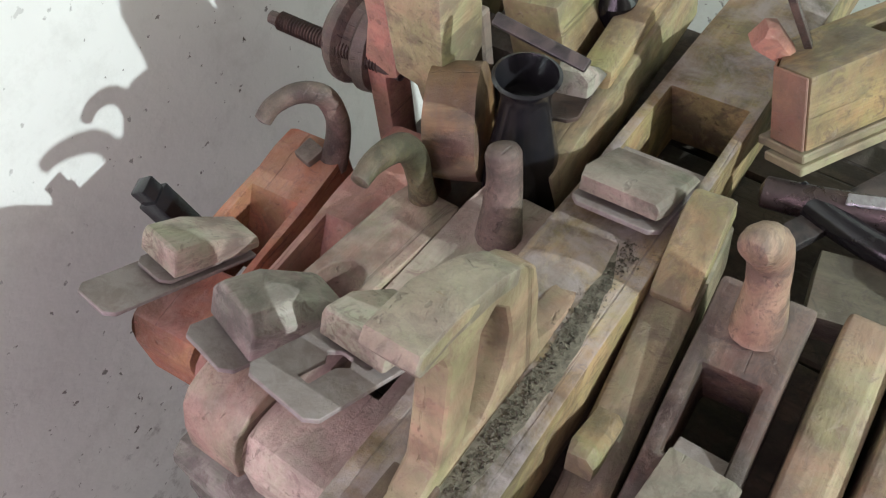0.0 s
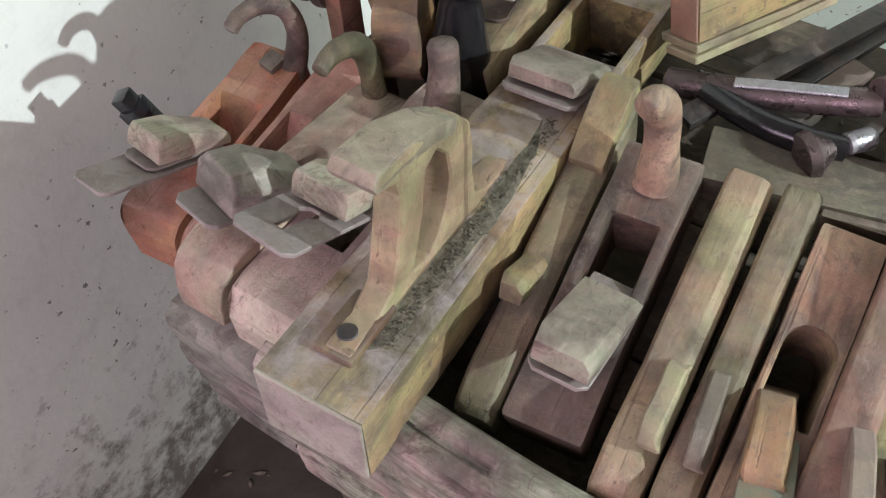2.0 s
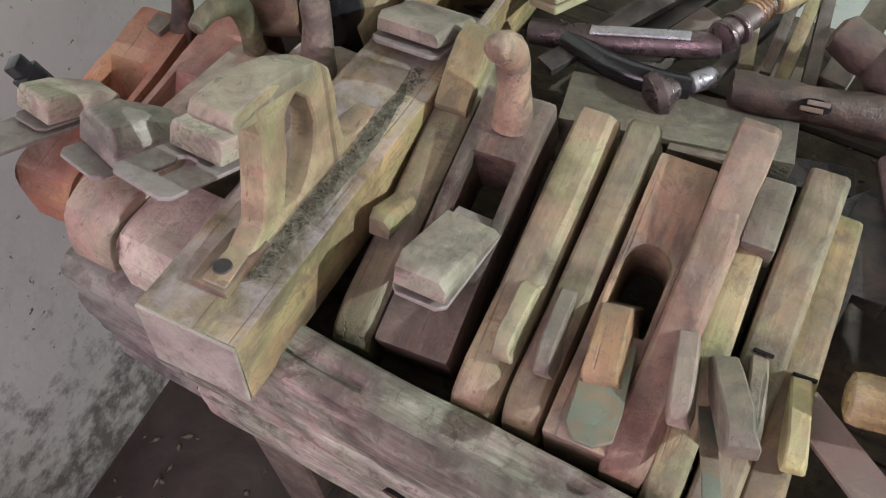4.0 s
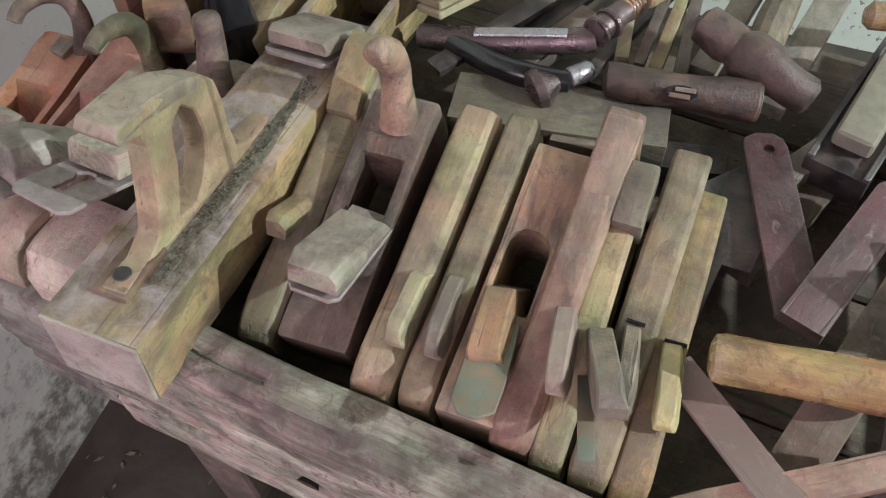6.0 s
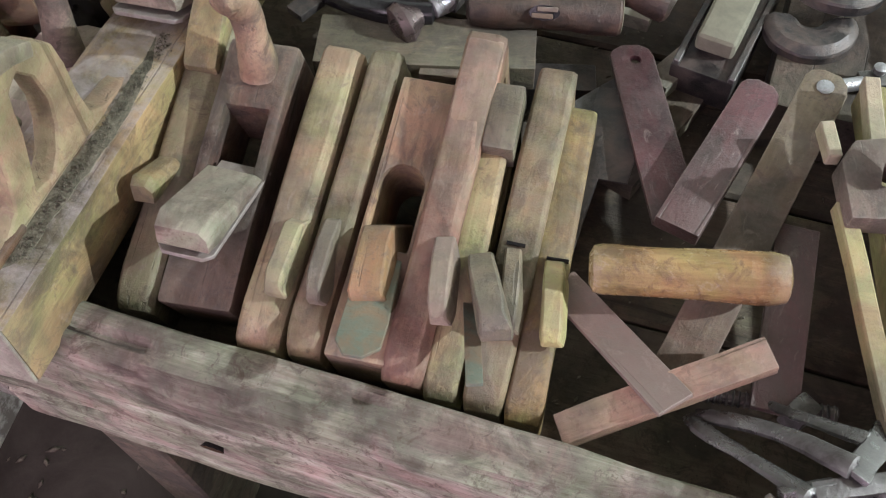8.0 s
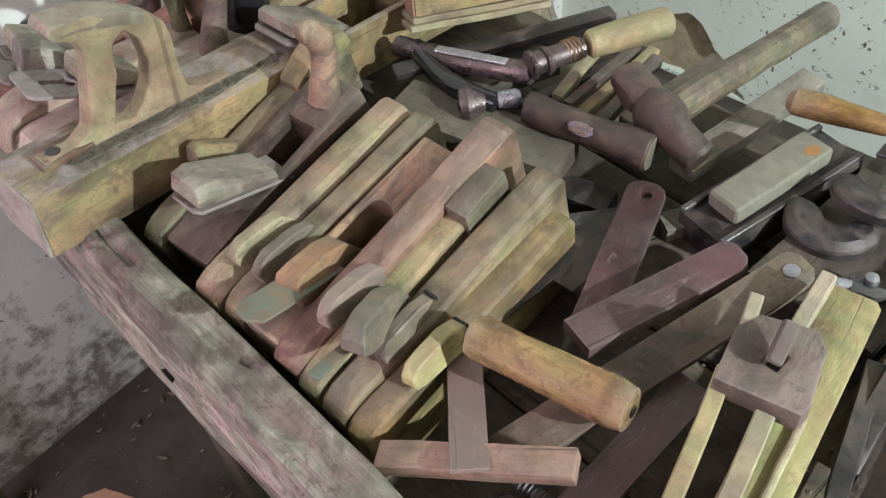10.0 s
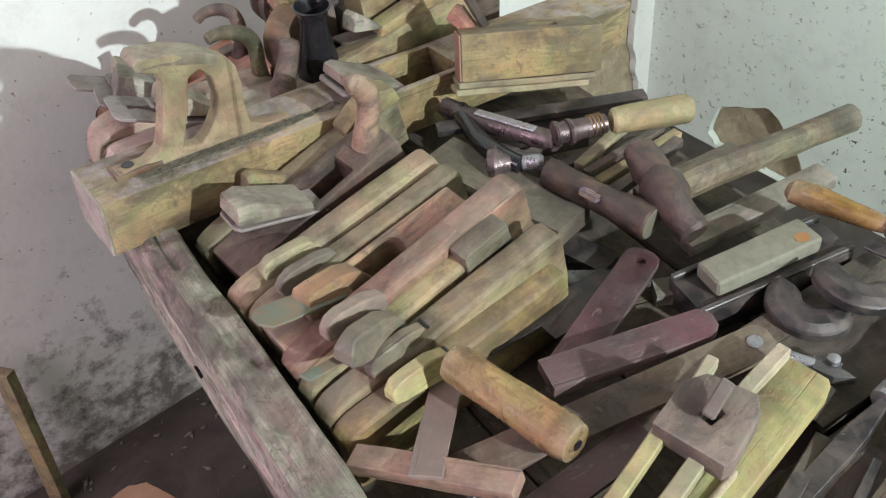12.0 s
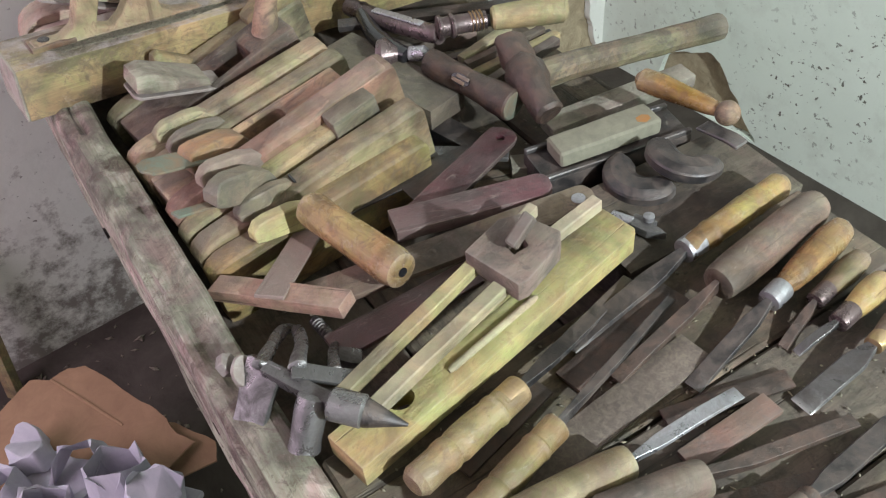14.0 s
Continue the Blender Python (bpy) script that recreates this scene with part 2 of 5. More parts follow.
I_GREY = metal("grey_cast_metal", (0.16, 0.155, 0.155), (0.022, 0.019, 0.017), 0.24, 0.8, 0.9, 30, 0.25, edge=0.5, relief=0.6)
I_BLACK = metal("black_lacquer", (0.012, 0.012, 0.014), (0.02, 0.017, 0.016), 0.10, 0.0, 0.3, 50, 0.03, relief=0.12)
I_BROWN = metal("brown_brace_steel", (0.15, 0.115, 0.115), (0.05, 0.03, 0.027), 0.22, 0.85, 0.85, 38, 0.12, relief=0.5)
I_BRASS = metal("worn_brass", (0.40, 0.29, 0.15), (0.2, 0.13, 0.08), 0.32, 0.9, 0.6, 60)
STONE = earth("whetstone", (0.135, 0.13, 0.10), (0.20, 0.19, 0.145), 70, 0.25, 0.001, 0.8)
RUST_SPOT = earth("rust_stain", (0.30, 0.13, 0.04), (0.22, 0.15, 0.08), 160, 0.2, 0.001, 0.85)
WALL_L = plaster("left_wall_plaster", (0.72, 0.74, 0.69), (0.62, 0.63, 0.59), 0.67, True)
WALL_B = plaster("back_wall_plaster", (0.66, 0.725, 0.65), (0.58, 0.645, 0.575), 0.635, False)
MUD = earth("mud_render", (0.28, 0.23, 0.15), (0.52, 0.44, 0.30), 22, 1.0, 0.014)
FLOOR = earth("dirty_cement", (0.04, 0.034, 0.028), (0.078, 0.068, 0.058), 9, 0.6, 0.006)
CARD = earth("cardboard", (0.235, 0.145, 0.09), (0.31, 0.195, 0.12), 25, 0.15, 0.001, 0.8)
FOAM = earth("grey_moulded_foam", (0.36, 0.37, 0.42), (0.50, 0.50, 0.55), 20, 0.3, 0.002, 0.75)
SAWDUST = earth("sawdust", (0.10, 0.09, 0.07), (0.26, 0.23, 0.18), 320, 1.0, 0.002)
BAND = earth("mottled_olive_grey", (0.08, 0.078, 0.058), (0.25, 0.23, 0.175), 180, 1.0, 0.002)
# dark tones for the unseen ceiling and walls, to hold bounced light down
CEIL = earth("dim_unseen_ceiling", (0.12, 0.10, 0.08), (0.18, 0.15, 0.12), 5, 0.2, 0.002)
ROOM = earth("dim_unseen_wall", (0.15, 0.13, 0.115), (0.22, 0.19, 0.17), 5, 0.4, 0.004)

# ---- mesh helpers ----


def finish(bm, bevel=0.0015, segs=2, jitter=0.0004, seed=0, angle=32):
    bmesh.ops.remove_doubles(bm, verts=bm.verts, dist=1e-6)
    bmesh.ops.recalc_face_normals(bm, faces=bm.faces)
    if bevel:
        sharp = [e for e in bm.edges if len(e.link_faces) == 2 and e.calc_face_angle(0) > radians(angle)]
        bmesh.ops.bevel(bm, geom=sharp, offset=bevel, segments=segs, profile=0.6, affect="EDGES", clamp_overlap=True)
    if jitter:
        for v in bm.verts:
            v.co += noise.noise_vector(v.co * 28 + Vector((seed * 3.7, seed, 0))) * jitter * 2.2
            v.co += noise.noise_vector(v.co * 110 + Vector((seed, 0, seed * 1.3))) * jitter * 0.6
    return bm


def part(name, bm, material, parent=None, label="", m=None):
    for f in bm.faces:
        f.smooth = True
    for e in bm.edges:
        if len(e.link_faces) == 2 and e.calc_face_angle(0) > radians(28):
            e.smooth = False
    me = bpy.data.meshes.new(name)
    bm.to_mesh(me)
    bm.free()
    me.materials.append(material)
    ob = new(name, me)
    if parent:
        ob.parent = parent
    if m:
        ob.matrix_basis = m
    return tagged(ob, label)


def thing(name, m, label, category, group="", kind=""):
    ob = new(name)
    ob.empty_display_size = 0.02
    ob.matrix_world = m
    return tagged(ob, label, category, group, kind)


def lay(near, far, roll=0.0):
    """A pose at near whose y axis runs to far; roll turns it about that axis."""
    a, b = Vector(near), Vector(far)
    y = (b - a).normalized()
    x = y.cross(Vector((0, 0, 1))).normalized()
    z = x.cross(y)
    m = Matrix((x, y, z)).transposed().to_4x4()
    return Matrix.Translation(a) @ m @ Matrix.Rotation(radians(roll), 4, "Y")


def span(near, far):
    return (Vector(far) - Vector(near)).length


def plate(outer, holes=(), depth=0.01, bottom=None, axis="Z"):
    """A slab: outline in the plane across axis, with holes, depth thick towards minus axis. bottom moves a point of the lower face."""
    bm = bmesh.new()
    place = {"Z": lambda u, v, d: Vector((u, v, d)), "X": lambda u, v, d: Vector((d, u, v)), "Y": lambda u, v, d: Vector((u, d, v))}[axis]
    for level in (0, 1):
        edges = []
        for k, loop in enumerate([outer, *holes]):
            pts = []
            for u, v in loop:
                uu, vv = (u, v) if not (level and bottom) else bottom(u, v, k)
                pts.append(bm.verts.new(place(uu, vv, -depth * level)))
            edges += [bm.edges.new((pts[i], pts[(i + 1) % len(pts)])) for i in range(len(pts))]
        bmesh.ops.triangle_fill(bm, edges=edges, use_beauty=True)
    bm.verts.ensure_lookup_table()
    n = sum(len(l) for l in [outer, *holes])
    start = 0
    for loop in [outer, *holes]:
        k = len(loop)
        for i in range(k):
            a, b = start + i, start + (i + 1) % k
            bm.faces.new((bm.verts[a], bm.verts[b], bm.verts[n + b], bm.verts[n + a]))
        start += k
    bmesh.ops.recalc_face_normals(bm, faces=bm.faces)
    return bm


def box(w, l, h, x=0.0, y=0.0, z=0.0, cuts=0):
    """w across x about x, l along y from y, h downwards from z."""
    bm = bmesh.new()
    n = cuts + 1
    rings = []
    for i in range(n + 1):
        yy = y + l * i / n
        rings.append([bm.verts.new((x + sx * w / 2, yy, z - dz * h)) for sx, dz in ((-1, 0), (1, 0), (1, 1), (-1, 1))])
    for a, b in zip(rings, rings[1:]):
        for k in range(4):
            bm.faces.new((a[k], a[(k + 1) % 4], b[(k + 1) % 4], b[k]))
    bm.faces.new(rings[0])
    bm.faces.new(rings[-1][::-1])
    bmesh.ops.recalc_face_normals(bm, faces=bm.faces)
    return bm


def loft(sections):
    """Joins loops of equal length, given as lists of points, and caps the ends."""
    bm = bmesh.new()
    rings = [[bm.verts.new(p) for p in s] for s in sections]
    k = len(rings[0])
    for a, b in zip(rings, rings[1:]):
        for i in range(k):
            bm.faces.new((a[i], a[(i + 1) % k], b[(i + 1) % k], b[i]))
    bm.faces.new(rings[0])
    bm.faces.new(rings[-1][::-1])
    bmesh.ops.recalc_face_normals(bm, faces=bm.faces)
    return bm


def turned(profile, segs=18, flat=1.0):
    """A turned piece along y from (radius, y) pairs; flat squeezes its z."""
    return loft([[(r * math.cos(2 * math.pi * i / segs), y, flat * r * math.sin(2 * math.pi * i / segs)) for i in range(segs)] for r, y in profile])


def tube(points, radii, segs=14, oval=1.0, steps=5):
    """A bent rod through points, smoothed, with a radius at each."""
    pts, rad = [], []
    p = [Vector(q) for q in points]
    for i in range(len(p) - 1):
        a, b, c, d = p[max(i - 1, 0)], p[i], p[i + 1], p[min(i + 2, len(p) - 1)]
        for s in range(steps):
            u = s / steps
            pts.append(0.5 * ((2 * b) + (c - a) * u + (2 * a - 5 * b + 4 * c - d) * u * u + (3 * b - a - 3 * c + d) * u**3))
            rad.append(radii[i] * (1 - u) + radii[i + 1] * u)
    pts.append(p[-1])
    rad.append(radii[-1])
    side = None
    secs = []
    for i, q in enumerate(pts):
        t = (pts[min(i + 1, len(pts) - 1)] - pts[max(i - 1, 0)]).normalized()
        if side is None:
            side = t.cross(Vector((0, 0, 1)) if abs(t.z) < 0.9 else Vector((1, 0, 0))).normalized()
        side = (side - t * side.dot(t)).normalized()
        up = side.cross(t)
        secs.append([q + side * (rad[i] * math.cos(2 * math.pi * k / segs)) + up * (oval * rad[i] * math.sin(2 * math.pi * k / segs)) for k in range(segs)])
    ends = [[secs[0][k] * 0.45 + pts[0] * 0.55 - (pts[1] - pts[0]).normalized() * rad[0] * 0.22 for k in range(segs)]]
    tail = [[secs[-1][k] * 0.45 + pts[-1] * 0.55 + (pts[-1] - pts[-2]).normalized() * rad[-1] * 0.22 for k in range(segs)]]
    return loft(ends + secs + tail)


def rect(x0, y0, x1, y1):
    return [(x0, y0), (x1, y0), (x1, y1), (x0, y1)]

# ---- room ----
FLOOR_Z = 0.0
LEFT = Matrix.Translation((-0.587, 0, 0)) @ Matrix.Rotation(radians(4.5), 4, "Z")
BACK = Matrix.Translation((-0.70, 1.43, 0)) @ Matrix.Rotation(radians(5.0), 4, "Z")


def ragged(loop, amount, seed, sub=4):
    out = []
    for i, (a, b) in enumerate(zip(loop, loop[1:] + loop[:1])):
        for s in range(sub):
            u = s / sub
            p = Vector((a[0] + (b[0] - a[0]) * u, a[1] + (b[1] - a[1]) * u, seed))
            n = noise.noise_vector(p * 19) * amount + noise.noise_vector(p * 70) * amount * 0.5
            out.append((p.x + n.x, p.y + n.y))
    return out


def wall(name, outer, holes, m, material, label):
    bm = plate(outer, holes, 0.02, axis="Y")
    ob = part(name, bm, material, None, label, m)
    return tagged(ob, label, "wall", kind="structure")


# the left wall stands along y, the back wall along x; both carry a coat of plaster on mud render
floor = part("floor", finish(box(4.6, 4.4, 0.1, 1.4, -2.6, FLOOR_Z, 0), 0, 0, 0), FLOOR)
tagged(floor, "dirty grey cement floor with stains", "floor", kind="structure")
# ceiling out of view, coloured dark to cut the bounce
ceiling = part("ceiling", finish(box(4.6, 4.4, 0.1, 1.4, -2.6, 2.6, 0), 0, 0, 0), CEIL)
tagged(ceiling, "plain ceiling out of view, kept dark to bounce little light", "ceiling", kind="structure")
corner_hole = ragged([(1.10, 0.56), (1.06, 0.3), (1.07, 0.03), (1.40, 0.03), (1.39, 0.07), (1.364, 0.144), (1.35, 0.235), (1.345, 0.284), (1.36, 0.42), (1.34, 0.54)], 0.009, 2, 8)
turned_to_wall = Matrix.Rotation(radians(90), 4, "Z")
wall_left = wall("wall_left", rect(-2.5, FLOOR_Z, 1.46, 2.55), [corner_hole], LEFT @ turned_to_wall, WALL_L, "pale green plaster wall, damp and stained near the floor")
render_left = part("render_left", box(4.0, 0.06, 2.66, -0.52, 0.003, 2.54), MUD, None, "", LEFT @ turned_to_wall)
tagged(render_left, "mud render under the plaster", "wall", kind="structure")
way = [(-0.15, 0.40), (-0.176, 0.346), (-0.172, 0.29), (-0.183, 0.242), (-0.178, 0.19), (-0.195, 0.131), (-0.2, 0.05)]
fissure = [(u + 0.0012, v) for u, v in way] + [(u - 0.0012, v) for u, v in way[::-1]]
part("fissure", plate(ragged(fissure[:7] + fissure[7:], 0.0035, 1, 6), (), 0.003, axis="Y"), SAWDUST, wall_left, "dark hairline crack", pose(0, -0.0008, 0))
patch = ragged([(0.227, 0.037), (0.238, 0.10), (0.255, 0.130), (0.31, 0.158), (0.367, 0.183), (0.402, 0.168), (0.47, 0.098), (0.508, 0.042), (0.54, 0.008), (0.40, 0.005), (0.25, 0.006)], 0.010, 5)
wall_back = wall("wall_back", rect(0.012, FLOOR_Z, 4.4, 2.55), [patch], BACK, WALL_B, "pale green plaster wall with fly specks and a broken patch")
render_back = part("render_back", box(4.5, 0.06, 2.66, 2.2, 0.003, 2.54), MUD, None, "", BACK)
tagged(render_back, "cracked mud render bared under fallen plaster", "wall", kind="structure")
# two walls out of view, toned dark so little light comes back
for nm, w, l, x, y in (("wall_right", 0.1, 4.4, 3.55, -2.6), ("wall_front", 4.6, 0.1, 1.4, -2.6)):
    ob = part(nm, box(w, l, 2.75, x, y, 2.6), ROOM)
    tagged(ob, "plain mud-coloured wall out of view, kept dark to bounce little light", "wall", kind="structure")

# ---- bench ----
TOP = 0.765


def rough_beam(x0, x1, y0, y1, z0, z1, seed, lump=0.004):
    """A hewn timber along x with rounded, uneven arrises."""
    secs = []
    n = 240
    prof = []
    for cx, cz, a in ((y1 - 0.006, z1 - 0.006, 0), (y0 + 0.013, z1 - 0.013, 90), (y0 + 0.008, z0 + 0.008, 180), (y1 - 0.006, z0 + 0.006, 270)):
        r = 0.013 if a == 90 else 0.007
        prof += [(cx + r * math.cos(radians(a + 30 * k)), cz + r * math.sin(radians(a + 30 * k))) for k in range(4)]
    dense = []
    for a, b in zip(prof, prof[1:] + prof[:1]):
        m = max(1, int(math.hypot(b[0] - a[0], b[1] - a[1]) / 0.006))
        dense += [(a[0] + (b[0] - a[0]) * k / m, a[1] + (b[1] - a[1]) * k / m) for k in range(m)]
    for i in range(n + 1):
        x = x0 + (x1 - x0) * i / n
        sec = []
        for y, z in dense:
            p = Vector((x * 7, y * 24, z * 24 + seed))
            d = noise.noise_vector(p) * lump + noise.noise_vector(Vector((x * 16, y * 90, z * 90))) * lump * 0.45
            slit = min(1.0, max(0.0, noise.noise(Vector((x * 9 + 3, y * 85, z * 85 + 7))) - 0.30) * 5)
            deep = 0.0045 * slit if y < y1 - 0.012 else 0.0
            d.y += deep if y < y0 + 0.01 else 0.0
            d.z -= deep if z > z1 - 0.01 else 0.0
            sec.append((x + (d.x if 0 < i < n else 0), y + d.y, z + d.z))
        secs.append(sec)
    return loft(secs)


bench = thing("workbench", pose(0, 0, 0), "old heavy wooden workbench with a weathered front timber", "workbench")
TURN_X = Matrix.Rotation(radians(-90), 4, "Z")
rail = rough_beam(-0.152, 1.15, 0.003, 0.047, 0.635, 0.85, 3)
bmesh.ops.transform(rail, matrix=TURN_X.inverted(), verts=rail.verts)
rail_ob = part("front_rail", rail, W_BEAM, bench, "weathered hewn timber with checks and worm holes", TURN_X)
block = rough_beam(-0.252, -0.1535, 0.004, 0.047, 0.655, 0.8225, 9, 0.003)
bmesh.ops.transform(block, matrix=TURN_X.inverted(), verts=block.verts)
part("end_block", block, W_ENDGRAIN, bench, "grey weathered timber end with a hacked top edge", TURN_X)
# worm holes and checks of the front timber; black plugs paint the holes' inner shade
for k, (x, z, r) in enumerate([(0.06, 0.735, 0.007), (0.43, 0.79, 0.005)]):
    bm = turned([(r, 0), (r * 0.8, 0.004), (r * 0.3, 0.006)], 10)
    part("knot_hole", bm, I_BLACK, rail_ob, "black plug for the shade inside a worm hole", TURN_X.inverted() @ pose(x, -0.0005, z, 0, 0, 0) @ Matrix.Diagonal((1.5, 1, 0.7, 1)))
for y in (0.05, 0.19, 0.33, 0.47):
    part("board", finish(box(0.137, 1.36, 0.03, 0, 0, 0, 10), 0.003, 1, 0.0012, y), W_PLANK, bench, "", pose(-0.22, y + 0.069, TOP, 0, 0, -90))
for k, x in enumerate((0.532, 0.655, 0.778, 0.90)):
    part("upper_board", finish(box(0.12, 0.54, 0.022, 0, 0, 0, 8), 0.003, 1, 0.0012, x), W_PLANK, bench, "dark dry plank with open grain", pose(x + 0.06, 0.055, 0.8215 - 0.0015 * (k % 2)))
part("back_rail", finish(box(0.05, 1.36, 0.12, 0, 0, 0, 6), 0.004, 1, 0.001), W_PLANK, bench, "", pose(-0.22, 0.62, TOP - 0.03, 0, 0, -90))
part("bearer", finish(box(0.6, 0.05, 0.03, 0, 0, 0), 0.004, 1, 0.001), W_PLANK, bench, "", pose(0.82, 0.3, TOP + 0.03))
for x, y in ((-0.17, 0.05), (0.95, 0.05), (-0.17, 0.52), (0.95, 0.52)):
    part("leg", finish(box(0.08, 0.08, TOP - 0.03 - FLOOR_Z, 0, 0, 0, 2), 0.004, 1, 0.001), W_PLANK, bench, "", pose(x, y, TOP - 0.03))

# ---- planes ----


def wedge_bm(w, l, t, nose=0.25):
    """A plain-faced plane wedge: thick at the free end (y=0), tapering to the throat (y=l)."""
    c = min(w, t) * 0.28
    secs = []
    for y, h, k in ((0, 0.82, 0.9), (0.16 * l, 1.0, 1.0), (l, nose, 1.0)):
        hw, hh = w / 2 * k, t * h
        secs.append([(-hw, y, 0), (hw, y, 0), (hw, y, max(hh - c, hh * 0.4)), (hw - c, y, hh), (-hw, y, hh)])
    return loft(secs)


def shaped_stock(w, l, h, chamfer=0.006, drop=0.010, step=0.0):
    """A moulding plane's stock with eased ends, one broad chamfer and a shoulder along its right side."""
    secs = []
    for y, z, k in ((0, -drop, 0.9), (0.006, -drop * 0.45, 0.97), (0.016, -drop * 0.12, 1), (0.03, 0, 1), (l * 0.35, 0, 1), (l * 0.7, 0, 1), (l - 0.008, 0, 1), (l - 0.002, -0.003, 0.97), (l, -0.006, 0.93)):
        a = w / 2 * k
        secs.append([(-a, y, -h), (a, y, -h), (a, y, -0.030), (a - step, y, -0.026), (a - step, y, z - chamfer * 0.8), (a - step - chamfer, y, z), (-a + 0.0025, y, z), (-a, y, z - 0.0025)])
    return loft(secs)


def iron_bm(w, l, t, slot=False):
    outer = [(-w / 2, 0.006), (-w / 2 + 0.006, 0), (w / 2 - 0.006, 0), (w / 2, 0.006), (w / 2, l), (-w / 2, l)]
    holes = []
    if slot:
        holes = [[(-0.005 + 0.005 * 0, 0.02), (0.004, 0.02), (0.004, 0.04), (0.009, 0.047), (0.004, 0.054), (-0.004, 0.054), (-0.009, 0.047), (-0.004, 0.04)]]
    return plate(outer, holes, t)


def plane_body(w, l, h, throat=None, round_end=False, waist=0.0, cuts=7):
    """A wooden plane stock, top at z=0; throat = (y0, y1, width, slope of the bed)."""
    outer = []
    for k in range(cuts + 1):
        u = k / cuts
        outer.append((w / 2 * (1 + waist * math.sin(math.pi * u)), l * u))
    outer = outer + [(-x, y) for x, y in outer[::-1]]
    if not throat:
        return plate(outer, (), h)
    y0, y1, tw, slope = throat
    if round_end:
        hole = [(-tw / 2, y0), (tw / 2, y0)] + [(tw / 2 * math.cos(radians(a)), y1 - tw / 2 + tw / 2 * math.sin(radians(a))) for a in range(0, 181, 20)]
    else:
        hole = rect(-tw / 2, y0, tw / 2, y1)

    def lower(u, v, k):
        if k == 0:
            return u, v
        return u * 0.86, y0 + slope + (v - y0) * 0.86

    return plate(outer, [hole], h, lower)


def wooden_plane(name, near, far, w, h, material, label, throat=None, round_end=False, wedge=None, iron=None, roll=0, bevel=0.003, group="", waist=0.0, iron_mat=None, wedge_mat=None, seed=1, shaped=None):
    """near, far: middle of the top at both ends. wedge, iron: (pose in the plane's frame, sizes...)."""
    l = span(near, far)
    ob = thing(name, lay(near, far, roll), label, "hand plane", group)
    if shaped and not throat:
        bm = finish(shaped_stock(w, l, h, *shaped), 0.0009, 2, 0.0007, seed)
    else:
        bm = finish(plane_body(w, l, h, throat, round_end, waist), bevel, 2, 0.0006, seed)
    part("stock", bm, material, ob)
    if iron:
        m, iw, il, slot = iron
        part("iron", finish(iron_bm(iw, il, 0.0035, slot), 0.0006, 1, 0.0002, seed), iron_mat or I_DUSTY, ob, "dull dusty cutting iron", m)
    if wedge:
        m, ww, wl, wt = wedge
        part("wedge", finish(wedge_bm(ww, wl, wt), 0.0009, 2, 0.0005, seed + 3), wedge_mat or material, ob, "", m)
    return ob


def under(ob, near, far, roll=0):
    """A pose, in ob's frame, for a part that runs between two places of the room."""
    return ob.matrix_world.inverted() @ lay(near, far, roll)


def horn(parent, points, radii, material, label):
    return part("horn", tube(points, radii, 14), material, parent, label)


def into(ob, p):
    return ob.matrix_world.inverted() @ Vector(p)


PLANES = "old wooden planes"
# long jointer that lies over the front timber
J0, J1 = (-0.0695, -0.0125, 0.9145), (-0.1185, 0.735, 0.826)
jl = span(J0, J1)
jointer = thing("jointer_plane", lay(J0, J1), "long dusty jointer plane with a closed handle, lying across the bench", "hand plane", PLANES)
part("stock", finish(plane_body(0.079, jl, 0.064, (0.345, 0.455, 0.062, 0.03), False, 0, 14), 0.0022, 2, 0.0006, 11), W_DUSTY, jointer, "yellow-brown stock with a dusty grey top")
handle_out = [(0.031, 0.0), (0.031, 0.008), (0.064, 0.008), (0.080, 0.018), (0.0865, 0.04), (0.0905, 0.06), (0.097, 0.086), (0.093, 0.100), (0.074, 0.108), (0.0702, 0.117), (0.077, 0.1225),
              (0.11, 0.1185), (0.14, 0.110), (0.164, 0.0975), (0.176, 0.084), (0.179, 0.064), (0.178, 0.039), (0.183, 0.014), (0.2, 0.005), (0.25, 0.0)]
eye = [(0.104, 0.012), (0.112, 0.0355), (0.118, 0.055), (0.120, 0.072), (0.124, 0.086), (0.1365, 0.091), (0.147, 0.079), (0.1515, 0.055), (0.147, 0.036), (0.1356, 0.018), (0.122, 0.006)]
bm = plate(handle_out, [eye], 0.021, axis="X")
bmesh.ops.translate(bm, verts=bm.verts, vec=(0.0145, 0, 0))
handle = new("handle")
handle.parent, handle.matrix_basis = jointer, pose(-0.004, 0, -0.001)
tagged(handle, "worn closed wooden handle")
upright = Matrix.Rotation(radians(-90), 4, "X")
bmesh.ops.transform(bm, matrix=upright, verts=bm.verts)
part("grip", finish(bm, 0.004, 3, 0.0005, 4), W_TOTE, handle, "", upright.inverted())
part("end_grain", finish(box(0.0785, 0.003, 0.0635), 0.0008, 1, 0.0003), W_GREY, jointer, "grey weathered end grain", pose(0, -0.0025, -0.0002))
bm = plate([(0.0698, 0.1165), (0.0755, 0.1235), (0.11, 0.1195), (0.14, 0.1112), (0.158, 0.1015), (0.155, 0.090), (0.135, 0.0985), (0.10, 0.1075), (0.074, 0.1085)], (), 0.0305, axis="X")
for v in bm.verts:
    v.co.x = v.co.x + 0.015 if v.co.x > -0.01 else (-0.0165 if v.co.y < 0.12 else -0.0115 if v.co.y < 0.15 else -0.0068)
bmesh.ops.transform(bm, matrix=upright, verts=bm.verts)
part("cap", finish(bm, 0.0022, 2, 0.0007, 9), W_CAP, handle, "dusty flat top of the handle", upright.inverted())
